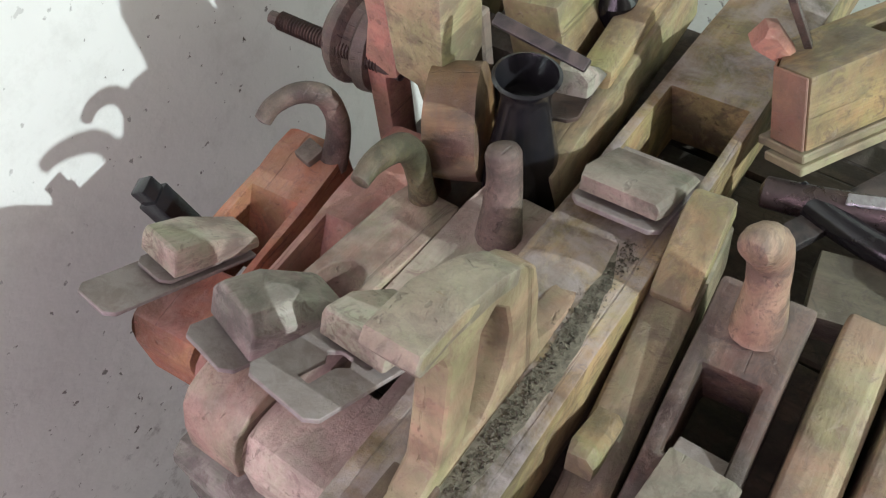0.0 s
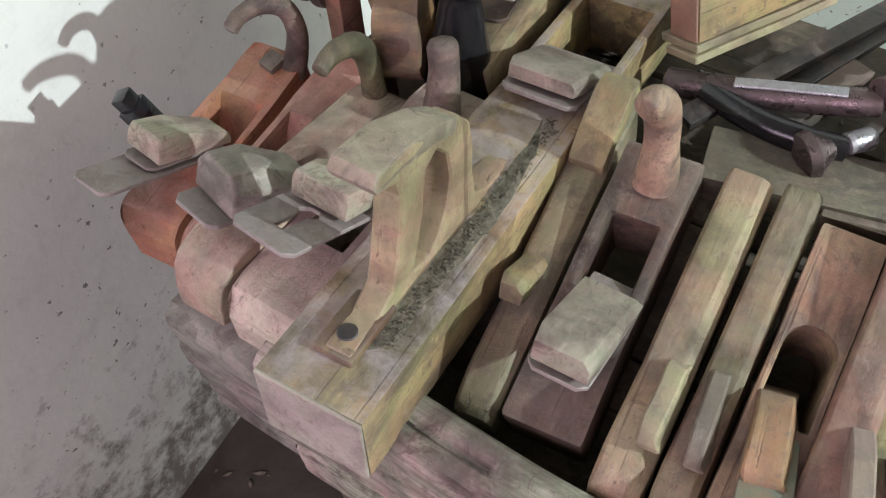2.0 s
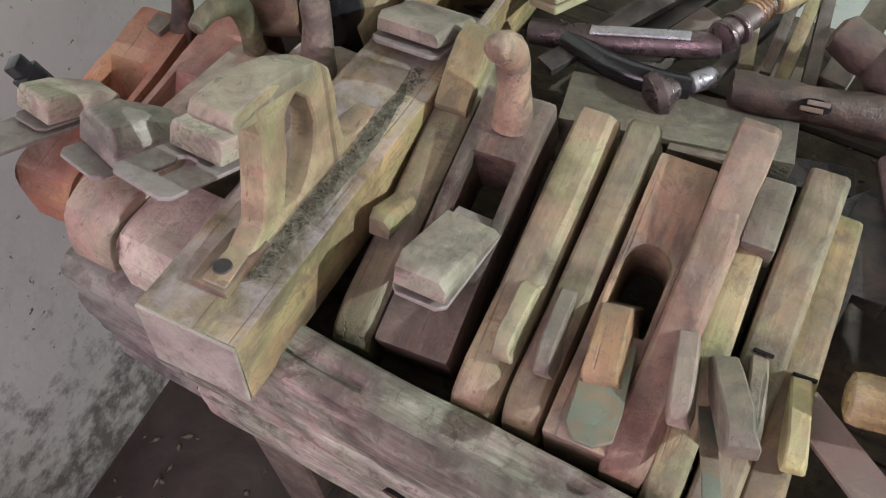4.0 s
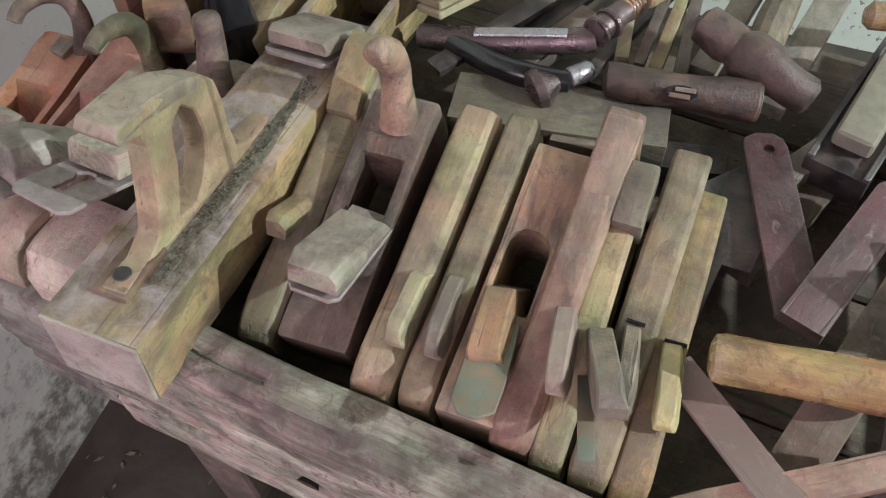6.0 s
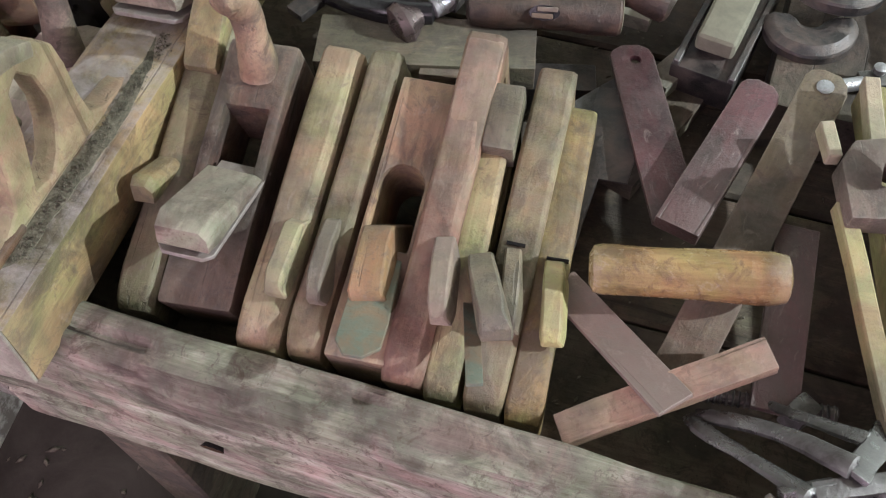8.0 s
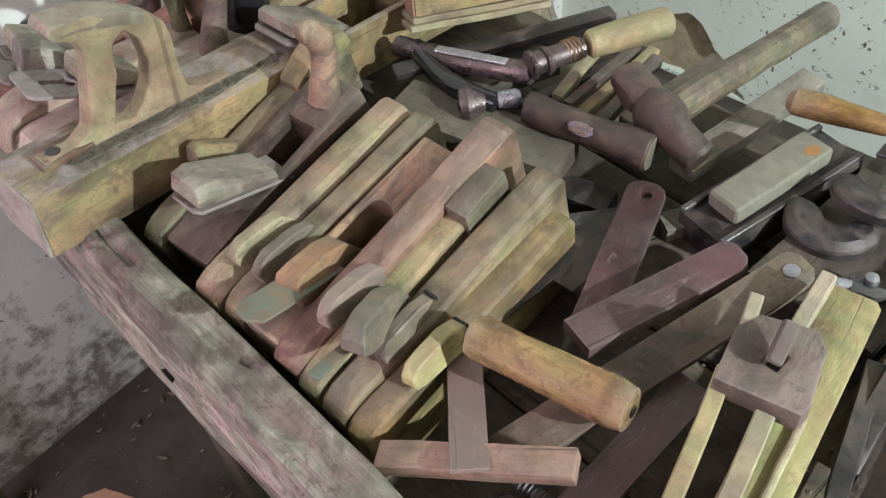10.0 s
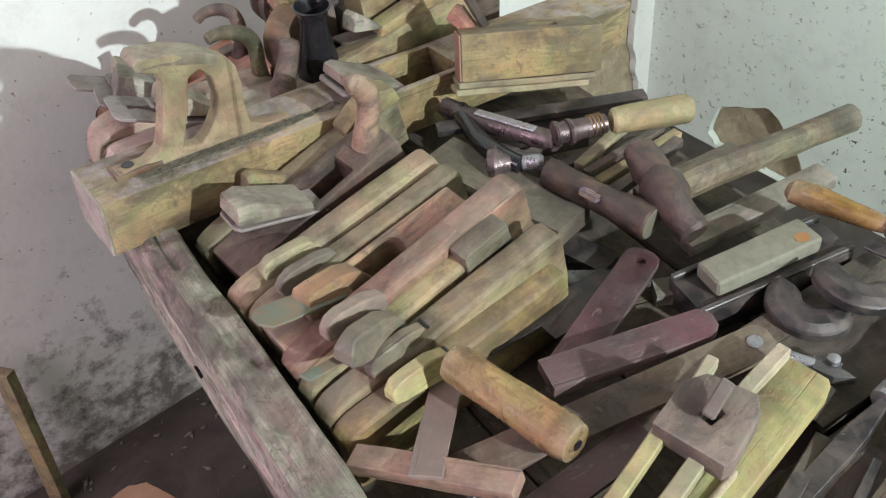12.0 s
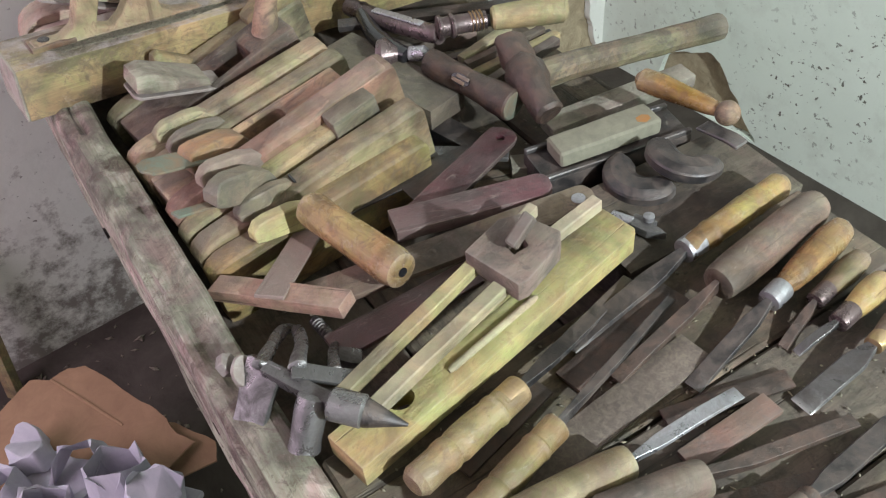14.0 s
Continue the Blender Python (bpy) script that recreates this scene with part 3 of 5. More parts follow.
part("bolt", finish(turned([(0.0068, 0), (0.0068, 0.002), (0.006, 0.0026)], 20), 0, 0, 0), I_DARK, handle, "slotted screw head", pose(0.002, 0.046, 0.0062, 90, 0, 0))
part("base", finish(box(0.030, 0.05, 0.007, 0, 0, 0, 3), 0.002, 2, 0.0004), W_ORANGE, handle, "", pose(0.002, 0.029, 0.0068))
part("iron", finish(iron_bm(0.064, 0.09, 0.004, True), 0.0006, 1, 0.0003), I_DUSTY, jointer, "dusty broad iron", pose(0, 0.292, 0.0145, -13, 0, 0))
part("wedge", finish(wedge_bm(0.062, 0.07, 0.013), 0.001, 2, 0.0005), W_GREY, jointer, "", pose(0, 0.298, 0.0185, -15, 0, 0))
# thin ragged plate, darker than the dusty top around it
part("dirt_patch", finish(plate(ragged([(0.012, 0.045), (0.026, 0.055), (0.027, 0.12), (0.026, 0.2), (0.022, 0.26), (0.014, 0.285), (0.012, 0.2), (0.0115, 0.1)], 0.006, 3, 6), (), 0.0008), 0, 0, 0), BAND, jointer, "dark ragged band beside the handle", pose(0, 0, 0.0006))
bm = bmesh.new()
rng = random.Random(4)
for k in range(1500):
    u, v = rng.random(), rng.gauss(0, 0.004)
    s = rng.uniform(0.0003, 0.0011)
    c = Vector((0.019 + v, 0.05 + 0.24 * u, 0.0008 + s * 0.3))
    vs = [bm.verts.new(c + Vector((rng.uniform(-1, 1), rng.uniform(-1, 1), rng.uniform(-0.4, 1))) * s * 1.4) for _ in range(4)]
    for tri in ((0, 1, 2), (0, 2, 3), (0, 3, 1), (1, 3, 2)):
        bm.faces.new([vs[i] for i in tri])
tagged(part("sawdust", bm, SAWDUST, jointer, "crumbs and sawdust beside the handle"), kind="stuff")

# group over the left end of the bench


def nosed_stock(w, l, h, nose, drop, throat=None, tw=0.04, slope=0.012, round_end=False, heel=0.012, taper=0.9):
    """A bench plane's stock whose near end rolls down over the length nose by drop; throat = (y0, y1)."""
    ys = [0, 0.12 * nose, 0.3 * nose, 0.55 * nose, 0.8 * nose, nose] + [nose + (l - nose) * k / 8 for k in range(1, 8)] + [l - heel * 0.5, l - heel * 0.15, l]
    side = []
    for y in ys:
        k = taper + (1 - taper) * math.sin(math.pi * min(1, max(0, 0.08 + 0.9 * y / l))) ** 0.6
        k *= 1 - 0.10 * max(0, 1 - y / (0.4 * nose)) ** 2 - 0.2 * max(0, 1 - (l - y) / heel) ** 2
        side.append((w / 2 * k, y))
    outer = side + [(-x, y) for x, y in side[::-1]]
    holes = []
    if throat:
        y0, y1 = throat
        if round_end:
            holes = [[(-tw / 2, y0), (tw / 2, y0)] + [(tw / 2 * math.cos(radians(a)), y1 - tw / 2 + tw / 2 * math.sin(radians(a))) for a in range(0, 181, 20)]]
        else:
            holes = [rect(-tw / 2, y0, tw / 2, y1)]

    def lower(u, v, k):
        return (u, v) if k == 0 else (u * 0.9, throat[0] + slope + (v - throat[0]) * 0.3)

    bm = plate(outer, holes, h, lower)
    for v in bm.verts:
        if v.co.z > -h * 0.5 and v.co.y < nose:
            f = 1 - v.co.y / nose
            v.co.z -= drop * (1 - math.sqrt(max(0.0, 1 - f * f)))
        if v.co.z > -h * 0.5 and v.co.y > l - heel:
            v.co.z -= 0.4 * heel * ((v.co.y - l + heel) / heel) ** 2
    return bm


def bench_plane(name, near, far, w, h, material, label, nose, drop, bevel=0.004, seed=1, **kw):
    ob = thing(name, lay(near, far), label, "hand plane", PLANES)
    part("stock", finish(nosed_stock(w, span(near, far), h, nose, drop, **kw), bevel, 3, 0.0008, seed), material, ob)
    return ob


def tapered_wedge(w, l, t, crown=0.35):
    """A stout wedge, blunt and bevelled at its free end (y=0), with a crowned back, thinning to the throat."""
    secs = []
    for y, h, k in ((0, 0.94, 0.96), (0.03, 1.0, 1.0), (0.38, 1.0, 1.0), (1.0, 0.36, 0.88)):
        hw, hh = w / 2 * k, t * h
        c = w * crown * 0.5
        secs.append([(-hw, y * l, 0), (hw, y * l, 0), (hw, y * l, hh * 0.62), (hw - c, y * l, hh), (-hw + c, y * l, hh), (-hw, y * l, hh * 0.7)])
    return loft(secs)


pa = bench_plane("hook_plane", (-0.3255, 0.056, 0.824), (-0.350, 0.266, 0.833), 0.060, 0.06, W_RED, "reddish wooden plane with a hooked horn and protruding iron", 0.022, 0.02, 0.0035, 2, throat=(0.07, 0.148), tw=0.046, taper=1.0, heel=0.006)
part("iron", finish(iron_bm(0.041, 0.125, 0.0035), 0.0006, 1, 0.0002, 2), I_DUSTY, pa, "dull dusty cutting iron", under(pa, (-0.3435, 0.043, 0.878), (-0.337, 0.160, 0.822)))
part("iron_cap", finish(iron_bm(0.036, 0.075, 0.003), 0.0006, 1, 0.0003, 5), I_DUSTY, pa, "shorter cap iron", under(pa, (-0.342, 0.086, 0.8625), (-0.337, 0.160, 0.827)))
part("wedge", finish(tapered_wedge(0.042, 0.075, 0.021, 0.15), 0.0012, 2, 0.0005, 5), W_GREY, pa, "brown block wedge", under(pa, (-0.341, 0.094, 0.8635), (-0.334, 0.160, 0.829)))
horn(pa, [into(pa, p) for p in ((-0.330, 0.255, 0.822), (-0.325, 0.262, 0.843), (-0.322, 0.266, 0.868), (-0.329, 0.265, 0.889), (-0.341, 0.252, 0.8975), (-0.350, 0.234, 0.8955), (-0.353, 0.222, 0.888))], [0.0125, 0.0105, 0.0092, 0.0088, 0.0082, 0.0074, 0.0068], W_DRAB, "curved hook of dark wood")
part("horn_foot", finish(box(0.02, 0.018, 0.014, 0, 0, 0, 2), 0.002, 2, 0.0006), W_DRAB, pa, "square tenon of the hook", under(pa, (-0.345, 0.238, 0.838), (-0.342, 0.256, 0.840)))
pb = bench_plane("red_plane", (-0.250, 0.052, 0.843), (-0.271, 0.303, 0.851), 0.050, 0.055, W_RED, "orange-red wooden plane with an empty throat", 0.03, 0.024, 0.003, 3, throat=(0.08, 0.152), tw=0.038, taper=0.98, heel=0.01)
pc = bench_plane("horned_plane", (-0.2155, 0.025, 0.888), (-0.217, 0.256, 0.861), 0.050, 0.054, W_PINK, "dusty round-nosed plane with a drooping hooked horn and pale block wedge", 0.04, 0.034, 0.0028, 5, throat=(0.072, 0.146), tw=0.032, round_end=True, taper=0.94, heel=0.014)
part("iron", finish(iron_bm(0.046, 0.10, 0.0035), 0.0006, 1, 0.0003), I_DUSTY, pc, "dull dusty cutting iron", under(pc, (-0.224, 0.051, 0.916), (-0.210, 0.142, 0.874)))
part("wedge", finish(tapered_wedge(0.048, 0.072, 0.031, 0.34), 0.0012, 2, 0.0006, 4), W_GREY, pc, "pale dusty block wedge", under(pc, (-0.221, 0.068, 0.911), (-0.205, 0.136, 0.879)))
horn(pc, [into(pc, p) for p in ((-0.2215, 0.244, 0.852), (-0.223, 0.246, 0.876), (-0.226, 0.2475, 0.8975), (-0.227, 0.240, 0.914), (-0.2245, 0.223, 0.926), (-0.222, 0.205, 0.932), (-0.220, 0.191, 0.931))], [0.0115, 0.0092, 0.0102, 0.0104, 0.0092, 0.0078, 0.0066], W_DULL, "curved hook of dusty olive wood")
pd = bench_plane("coffin_plane", (-0.158, 0.024, 0.874), (-0.160, 0.285, 0.863), 0.063, 0.06, W_PINK, "pinkish brown plane with an upright rounded horn, beside the jointer", 0.024, 0.022, 0.005, 6, throat=(0.075, 0.165), tw=0.04, taper=0.95)
part("iron", finish(iron_bm(0.056, 0.105, 0.0035, True), 0.0006, 1, 0.0003), I_DUSTY, pd, "dusty slotted iron set askew", under(pd, (-0.156, 0.050, 0.937), (-0.149, 0.150, 0.888)))
part("wedge", finish(tapered_wedge(0.05, 0.062, 0.02, 0.1), 0.0009, 2, 0.0005), W_GREY, pd, "", under(pd, (-0.150, 0.098, 0.918), (-0.150, 0.155, 0.889)))
horn(pd, [into(pd, p) for p in ((-0.155, 0.243, 0.848), (-0.155, 0.245, 0.866), (-0.156, 0.252, 0.886), (-0.160, 0.262, 0.903), (-0.165, 0.269, 0.917), (-0.1665, 0.271, 0.922))], [0.0165, 0.0165, 0.0138, 0.0122, 0.0125, 0.0095], W_DRAB, "worn upright horn")

# planes between the jointer and the row
pe = wooden_plane("slim_plane", (-0.006, 0.058, 0.838), (-0.040, 0.325, 0.884), 0.031, 0.06, W_OLIVE, "slim pale plane with a raised shaped toe",
                  wedge=(pose(-0.003, 0.075, 0.018, -26, 0, 0), 0.018, 0.05, 0.018), group=PLANES, bevel=0.006, seed=7, shaped=(0.007, 0.012, 0))
toe = [(0.0, 0.0), (0.0, 0.012), (0.03, 0.024), (0.055, 0.03), (0.075, 0.022), (0.08, 0.0)]
bm = plate(toe, (), 0.029, axis="X")
bmesh.ops.translate(bm, verts=bm.verts, vec=(0.0145, 0, 0))
part("toe", finish(bm, 0.004, 2, 0.0005), W_OLIVE, pe, "rounded raised toe", pose(0, 0.20, -0.004))
pf = wooden_plane("knob_plane", (0.040, 0.07, 0.838), (0.018, 0.282, 0.893), 0.058, 0.062, W_BROWN, "dusty dark smoothing plane with an upright knob and block wedge",
                  (0.105, 0.162, 0.036, 0.004), wedge=(pose(0.003, 0.032, 0.048, -31, 0, -4), 0.043, 0.084, 0.02), iron=(pose(0.002, 0.028, 0.045, -31, 0, -4), 0.042, 0.105, False), group=PLANES, bevel=0.005, wedge_mat=W_GREY, seed=8)
horn(pf, [into(pf, p) for p in ((0.022, 0.258, 0.882), (0.021, 0.262, 0.898), (0.018, 0.268, 0.915), (0.0145, 0.273, 0.930), (0.012, 0.270, 0.945), (0.010, 0.261, 0.953), (0.009, 0.254, 0.9535))], [0.0165, 0.0150, 0.0125, 0.0130, 0.0138, 0.0125, 0.0095], W_ORANGE, "round worn knob")

# the row of moulding planes against the front timber
def thumb(w, l, t):
    """A moulding plane's wedge: a thumb-shaped tongue along y, its ridge at z=0, cut back under the free end."""
    side = [(0.02 * l, -0.95 * t), (0.0, -0.5 * t), (0.10 * l, -0.14 * t), (0.26 * l, 0.0), (0.72 * l, -0.03 * t), (l, -0.3 * t), (1.5 * l, -1.9 * t), (1.25 * l, -2.1 * t), (0.9 * l, -1.25 * t), (0.16 * l, -1.02 * t)]
    bm = plate(side, (), w, axis="X")
    bmesh.ops.translate(bm, verts=bm.verts, vec=(w / 2, 0, 0))
    for v in bm.verts:
        if v.co.y < 0.1 * l:
            v.co.x *= 0.84
        if v.co.z > -0.5 * t and v.co.x > 0:
            v.co.x *= 0.45
    return bm


row = [
    # near and far middle of the top, width, material, wedge (near, far, width, thickness, material), label
    ((0.101, 0.052, 0.853), (0.077, 0.303, 0.885), 0.033, W_TAN, ((0.1065, 0.084, 0.877), (0.1005, 0.140, 0.878), 0.018, 0.017, W_OLIVE), "worn brown moulding plane in the row"),
    ((0.135, 0.055, 0.853), (0.114, 0.308, 0.886), 0.028, W_TAN, ((0.1355, 0.089, 0.876), (0.1245, 0.153, 0.876), 0.016, 0.020, W_DULL), "narrow tan moulding plane with a rounded wedge"),
    ((0.173, 0.060, 0.852), (0.155, 0.287, 0.884), 0.044, W_ORANGE, ((0.176, 0.094, 0.886), (0.161, 0.160, 0.876), 0.031, 0.024, W_ORANGE), "wide reddish plane with a round throat"),
    ((0.208, 0.055, 0.853), (0.191, 0.325, 0.912), 0.030, W_ROSE, ((0.2265, 0.094, 0.898), (0.2095, 0.160, 0.884), 0.019, 0.022, W_ROSE), "tall reddish plane with a shouldered top"),
    ((0.236, 0.055, 0.845), (0.215, 0.285, 0.886), 0.028, W_OLIVE, ((0.2635, 0.095, 0.908), (0.2365, 0.160, 0.880), 0.025, 0.026, W_DULL), "chipped pale moulding plane"),
    ((0.265, 0.056, 0.845), (0.248, 0.326, 0.887), 0.029, W_TAN, ((0.270, 0.108, 0.876), (0.2565, 0.172, 0.869), 0.016, 0.021, W_DULL), "yellow-brown moulding plane with worn edges"),
    ((0.293, 0.058, 0.842), (0.271, 0.316, 0.858), 0.026, W_YELLOW, ((0.2995, 0.111, 0.872), (0.287, 0.176, 0.860), 0.019, 0.021, W_PALE), "yellow moulding plane at the end of the row"),
]
FORMS = ((0.009, 0.012, 0), (0.005, 0.014, 0.002), None, (0.006, 0.01, 0), (0.004, 0.01, 0.003), (0.004, 0.012, 0), (0.003, 0.012, 0))
for k, (n, f, w, mat, (wn, wf, ww, wt, wmat), lab) in enumerate(row):
    throat = (0.085, 0.155, 0.034, 0.02) if k == 2 else None
    ob = wooden_plane("moulding_plane", n, f, w, 0.078, mat, lab, throat, k == 2, roll=0, group="row of moulding planes", shaped=FORMS[k], bevel=0.0028, seed=20 + k)
    part("wedge", finish(thumb(ww, span(wn, wf), wt), 0.0013, 1, 0.0008, k + 3), wmat, ob, "worn wooden wedge", under(ob, wn, wf))
    # black strip on the stock paints the shade of the wedge's gap
    part("mortise", finish(box(ww * 0.85, 0.0022, 0.003, 0, 0, 0), 0, 0, 0), I_BLACK, ob, "black strip for the shade of the gap behind the wedge", under(ob, (wf[0] - 0.0006, wf[1] + 0.001, n[2] + (f[2] - n[2]) * (wf[1] - n[1]) / (f[1] - n[1]) + 0.0022), (f[0], f[1], f[2] + 0.0022))) if k > 4 else None
    if k == 2:
        part("iron", finish(plate([(-0.016, 0.012), (-0.009, 0.001), (0.004, 0.0), (0.015, 0.008), (0.0165, 0.03), (0.015, 0.1), (-0.015, 0.1)], (), 0.003), 0.0006, 1, 0.0003), I_CORRODED, ob, "green-grey corroded iron", under(ob, (0.184, 0.049, 0.893), (0.166, 0.138, 0.862)))
    if k == 3:
        prof = [(0.14, 0.0), (0.15, 0.012), (0.2, 0.017), (0.268, 0.017), (0.268, 0.0)]
        bm = plate(prof, (), 0.028, axis="X")
        bmesh.ops.translate(bm, verts=bm.verts, vec=(0.014, 0, 0))
        part("shoulder", finish(bm, 0.003, 2, 0.0005), mat, ob, "", pose(0, 0, -0.017))
    if k == 4:
        part("fence", finish(box(0.025, 0.055, 0.03, 0, 0, 0, 2), 0.003, 2, 0.0005), W_DULL, ob, "square stop block", pose(0.004, 0.185, 0.012))

# plane with a red end that lies on the tools behind
bpl = lay((-0.053, 0.432, 0.920), (0.014, 0.580, 0.903), -18)
big = thing("rebate_plane", bpl, "stout plane with a red-stained chamfered end, tilted on other tools", "hand plane", PLANES)
part("stock", finish(plate([(-0.029, 0.034), (-0.002, 0.0), (0.029, 0.0), (0.029, 0.06), (0.029, 0.12), (0.029, 0.168), (-0.029, 0.168), (-0.029, 0.1)], [rect(-0.008, 0.085, 0.008, 0.12)], 0.056), 0.003, 2, 0.0006, 31), W_YELLOW, big, "")
part("toe_face", finish(plate([(-0.0295, 0.034), (-0.0025, -0.0025), (0.0275, -0.0025), (0.0275, -0.0003), (-0.0018, -0.0003), (-0.0288, 0.035)], (), 0.055), 0.0007, 1, 0.0003, 32), W_RED, big, "red-stained chamfered end", pose(0, 0, -0.0008))
part("sole_strip", finish(box(0.044, 0.165, 0.007, 0, 0, 0, 4), 0.001, 1, 0.0003), W_PALE, big, "pale stepped sole", pose(0.009, -0.004, -0.0563))
part("sole_strip", finish(box(0.036, 0.160, 0.007, 0, 0, 0, 4), 0.001, 1, 0.0003), W_PALE, big, "pale stepped sole", pose(0.016, -0.008, -0.0636))
part("iron", finish(iron_bm(0.013, 0.095, 0.005), 0.0006, 1, 0.0002), I_RUST, big, "narrow dark iron", big.matrix_world.inverted() @ lay((-0.064, 0.448, 0.975), (-0.038, 0.478, 0.89), 20))
part("wedge", finish(wedge_bm(0.018, 0.05, 0.02), 0.001, 2, 0.0004), W_RED, big, "chipped reddish wedge", big.matrix_world.inverted() @ lay((-0.078, 0.438, 0.925), (-0.04, 0.468, 0.888)))

# ---- loose tools ----


def chisel(end, ferrule, tip, r, bw, wood_mat, ring_mat, blade_mat, label, shape="bulge", thick=0.004, name="chisel", curve=0.0):
    ob = thing(name, lay(tip, end), label, "chisel", "chisels and gouges")
    hl = span(ferrule, end)
    prof = {
        "bulge": [(0.55, 0), (0.62, 0.02), (0.72, 0.10), (0.95, 0.3), (1, 0.5), (0.98, 0.72), (1.02, 0.9), (0.9, 0.97), (0.55, 1.0)],
        "beads": [(0.86, 0), (0.9, 0.02), (0.9, 0.2), (0.99, 0.22), (0.99, 0.25), (0.91, 0.27), (0.97, 0.45), (1.0, 0.6), (0.9, 0.64), (1.0, 0.68), (1.0, 0.72), (0.93, 0.75), (0.97, 0.95), (0.7, 1.0)],
        "club": [(0.5, 0), (0.86, 0.015), (0.93, 0.05), (1, 0.2), (1, 0.7), (0.97, 0.92), (0.8, 0.98), (0.4, 1.0)],
        "cone": [(0.45, 0), (0.5, 0.05), (0.8, 0.3), (1.0, 0.55), (1.02, 0.8), (0.85, 0.95), (0.45, 1.0)],
    }[shape]
    hm = under(ob, ferrule, end)
    part("handle", finish(turned([(k * r, y * hl) for k, y in prof], 20), 0, 0, 0.0005, r * 900), wood_mat, ob, "", hm)
    ring = 0.9 if shape == "beads" else 0.74
    if ring_mat:
        part("ferrule", turned([(r * 0.5, -0.004), (r * ring * 0.95, -0.003), (r * ring, 0.0), (r * ring, 0.017), (r * ring * 0.96, 0.018), (r * 0.5, 0.0185)], 20), ring_mat, ob, "metal ferrule", hm)
    bl = span(tip, ferrule)
    secs = []
    for k in range(13):
        u = k / 12
        w = bw if u < 0.72 else bw * (1 - (u - 0.72) / 0.28 * 0.62)
        t = thick * (0.25 + 0.75 * min(1, u * 5)) if u < 0.72 else thick * (1 + (u - 0.72) * 5)
        z = curve * math.sin(math.pi * u)
        secs.append([(-w / 2, bl * u, z - t / 2), (w / 2, bl * u, z - t / 2), (w / 2 * 0.86, bl * u, z + t / 2), (-w / 2 * 0.86, bl * u, z + t / 2)])
    part("blade", finish(loft(secs), 0.0004, 1, 0.0002), blade_mat, ob, "", under(ob, tip, ferrule))
    return ob


chisel((0.536, 0.562, 0.848), (0.544, 0.43, 0.843), (0.56, 0.282, 0.829), 0.0135, 0.021, W_BOX, I_STEEL, I_DARK, "broad dark chisel with a turned pale yellow handle", "beads")
chisel((0.577, 0.563, 0.852), (0.593, 0.419, 0.846), (0.61, 0.292, 0.829), 0.0185, 0.014, W_DRAB, None, I_RUST, "rusty chisel with a thick drab club handle", "club", 0.006)
chisel((0.609, 0.562, 0.848), (0.629, 0.448, 0.841), (0.651, 0.338, 0.827), 0.0145, 0.017, W_HANDLE, I_STEEL, I_DARK, "chisel with a varnished orange handle and bright ferrule", "cone")
chisel((0.641, 0.55, 0.842), (0.65, 0.482, 0.837), (0.664, 0.428, 0.826), 0.0115, 0.010, W_BOX, I_BROWN, I_RUST, "short rusty chisel with a small tapered handle", "cone")
chisel((0.671, 0.542, 0.844), (0.678, 0.478, 0.838), (0.675, 0.432, 0.826), 0.0125, 0.009, W_BOX, I_BROWN, I_GREY, "short gouge with a pale tapered handle", "cone", curve=0.003)
chisel((0.70, 0.56, 0.846), (0.711, 0.48, 0.84), (0.714, 0.394, 0.826), 0.0115, 0.021, W_DRAB, I_BRASS, I_GREY, "wide flat chisel with a brass ferrule", "bulge", 0.003)
chisel((0.608, 0.098, 0.850), (0.58, 0.214, 0.843), (0.533, 0.375, 0.830), 0.0145, 0.016, W_BOX, I_BRASS, I_DARK, "long dark file-like chisel with a beaded boxwood handle", "beads")
chisel((0.656, 0.112, 0.850), (0.626, 0.218, 0.845), (0.572, 0.388, 0.831), 0.0135, 0.009, W_BOX, None, I_DARK, "long narrow chisel with a beaded pale handle", "beads", 0.006)
chisel((0.672, 0.13, 0.852), (0.681, 0.244, 0.845), (0.681, 0.358, 0.838), 0.015, 0.0135, W_BOX, None, I_STEEL, "bright gouge with a plain boxwood handle", "club", 0.003, curve=0.004)
chisel((0.706, 0.19, 0.85), (0.722, 0.281, 0.843), (0.747, 0.418, 0.828), 0.0165, 0.014, W_DRAB, None, I_RUST, "rusty chisel with a split drab handle", "club", 0.005)
chisel((0.79, 0.26, 0.846), (0.775, 0.33, 0.84), (0.765, 0.44, 0.827), 0.012, 0.018, W_DRAB, I_RUST, I_DARK, "dark worn chisel with a drab handle", "bulge", 0.004)


def strip(name, near, far, w, t, mat, label, category, hole=None, roll=0, taper=1.0, group="", cut=None, blunt=False):
    l = span(near, far)
    ob = thing(name, lay(near, far, roll), label, category, group)
    outer = [(-w / 2, 0), (w / 2, 0), (w / 2 * taper, l), (-w / 2 * taper, l)]
    if cut:
        outer = [(-w / 2, 0), (w * cut[0], 0), (w * cut[0], l * cut[1]), (w / 2, l * cut[1]), (w / 2 * taper, l), (-w / 2 * taper, l)]
    if blunt:
        outer = outer[:2] + [(w / 2 * taper, l - w * 0.45), (w * 0.42, l - w * 0.2), (w * 0.22, l - w * 0.03), (-w * 0.18, l), (-w * 0.42, l - w * 0.12), (-w / 2 * taper, l - w * 0.3)]
    holes = []
    if hole:
        hx, hy, hr = hole
        holes = [[(hx + hr * math.cos(a * math.pi / 6), hy + hr * math.sin(a * math.pi / 6)) for a in range(12)]]
    part("blade" if t < 0.008 else "bar", finish(plate(outer, holes, t), min(0.0015, t * 0.25), 2, 0.0004, l * 50), mat, ob)
    return ob


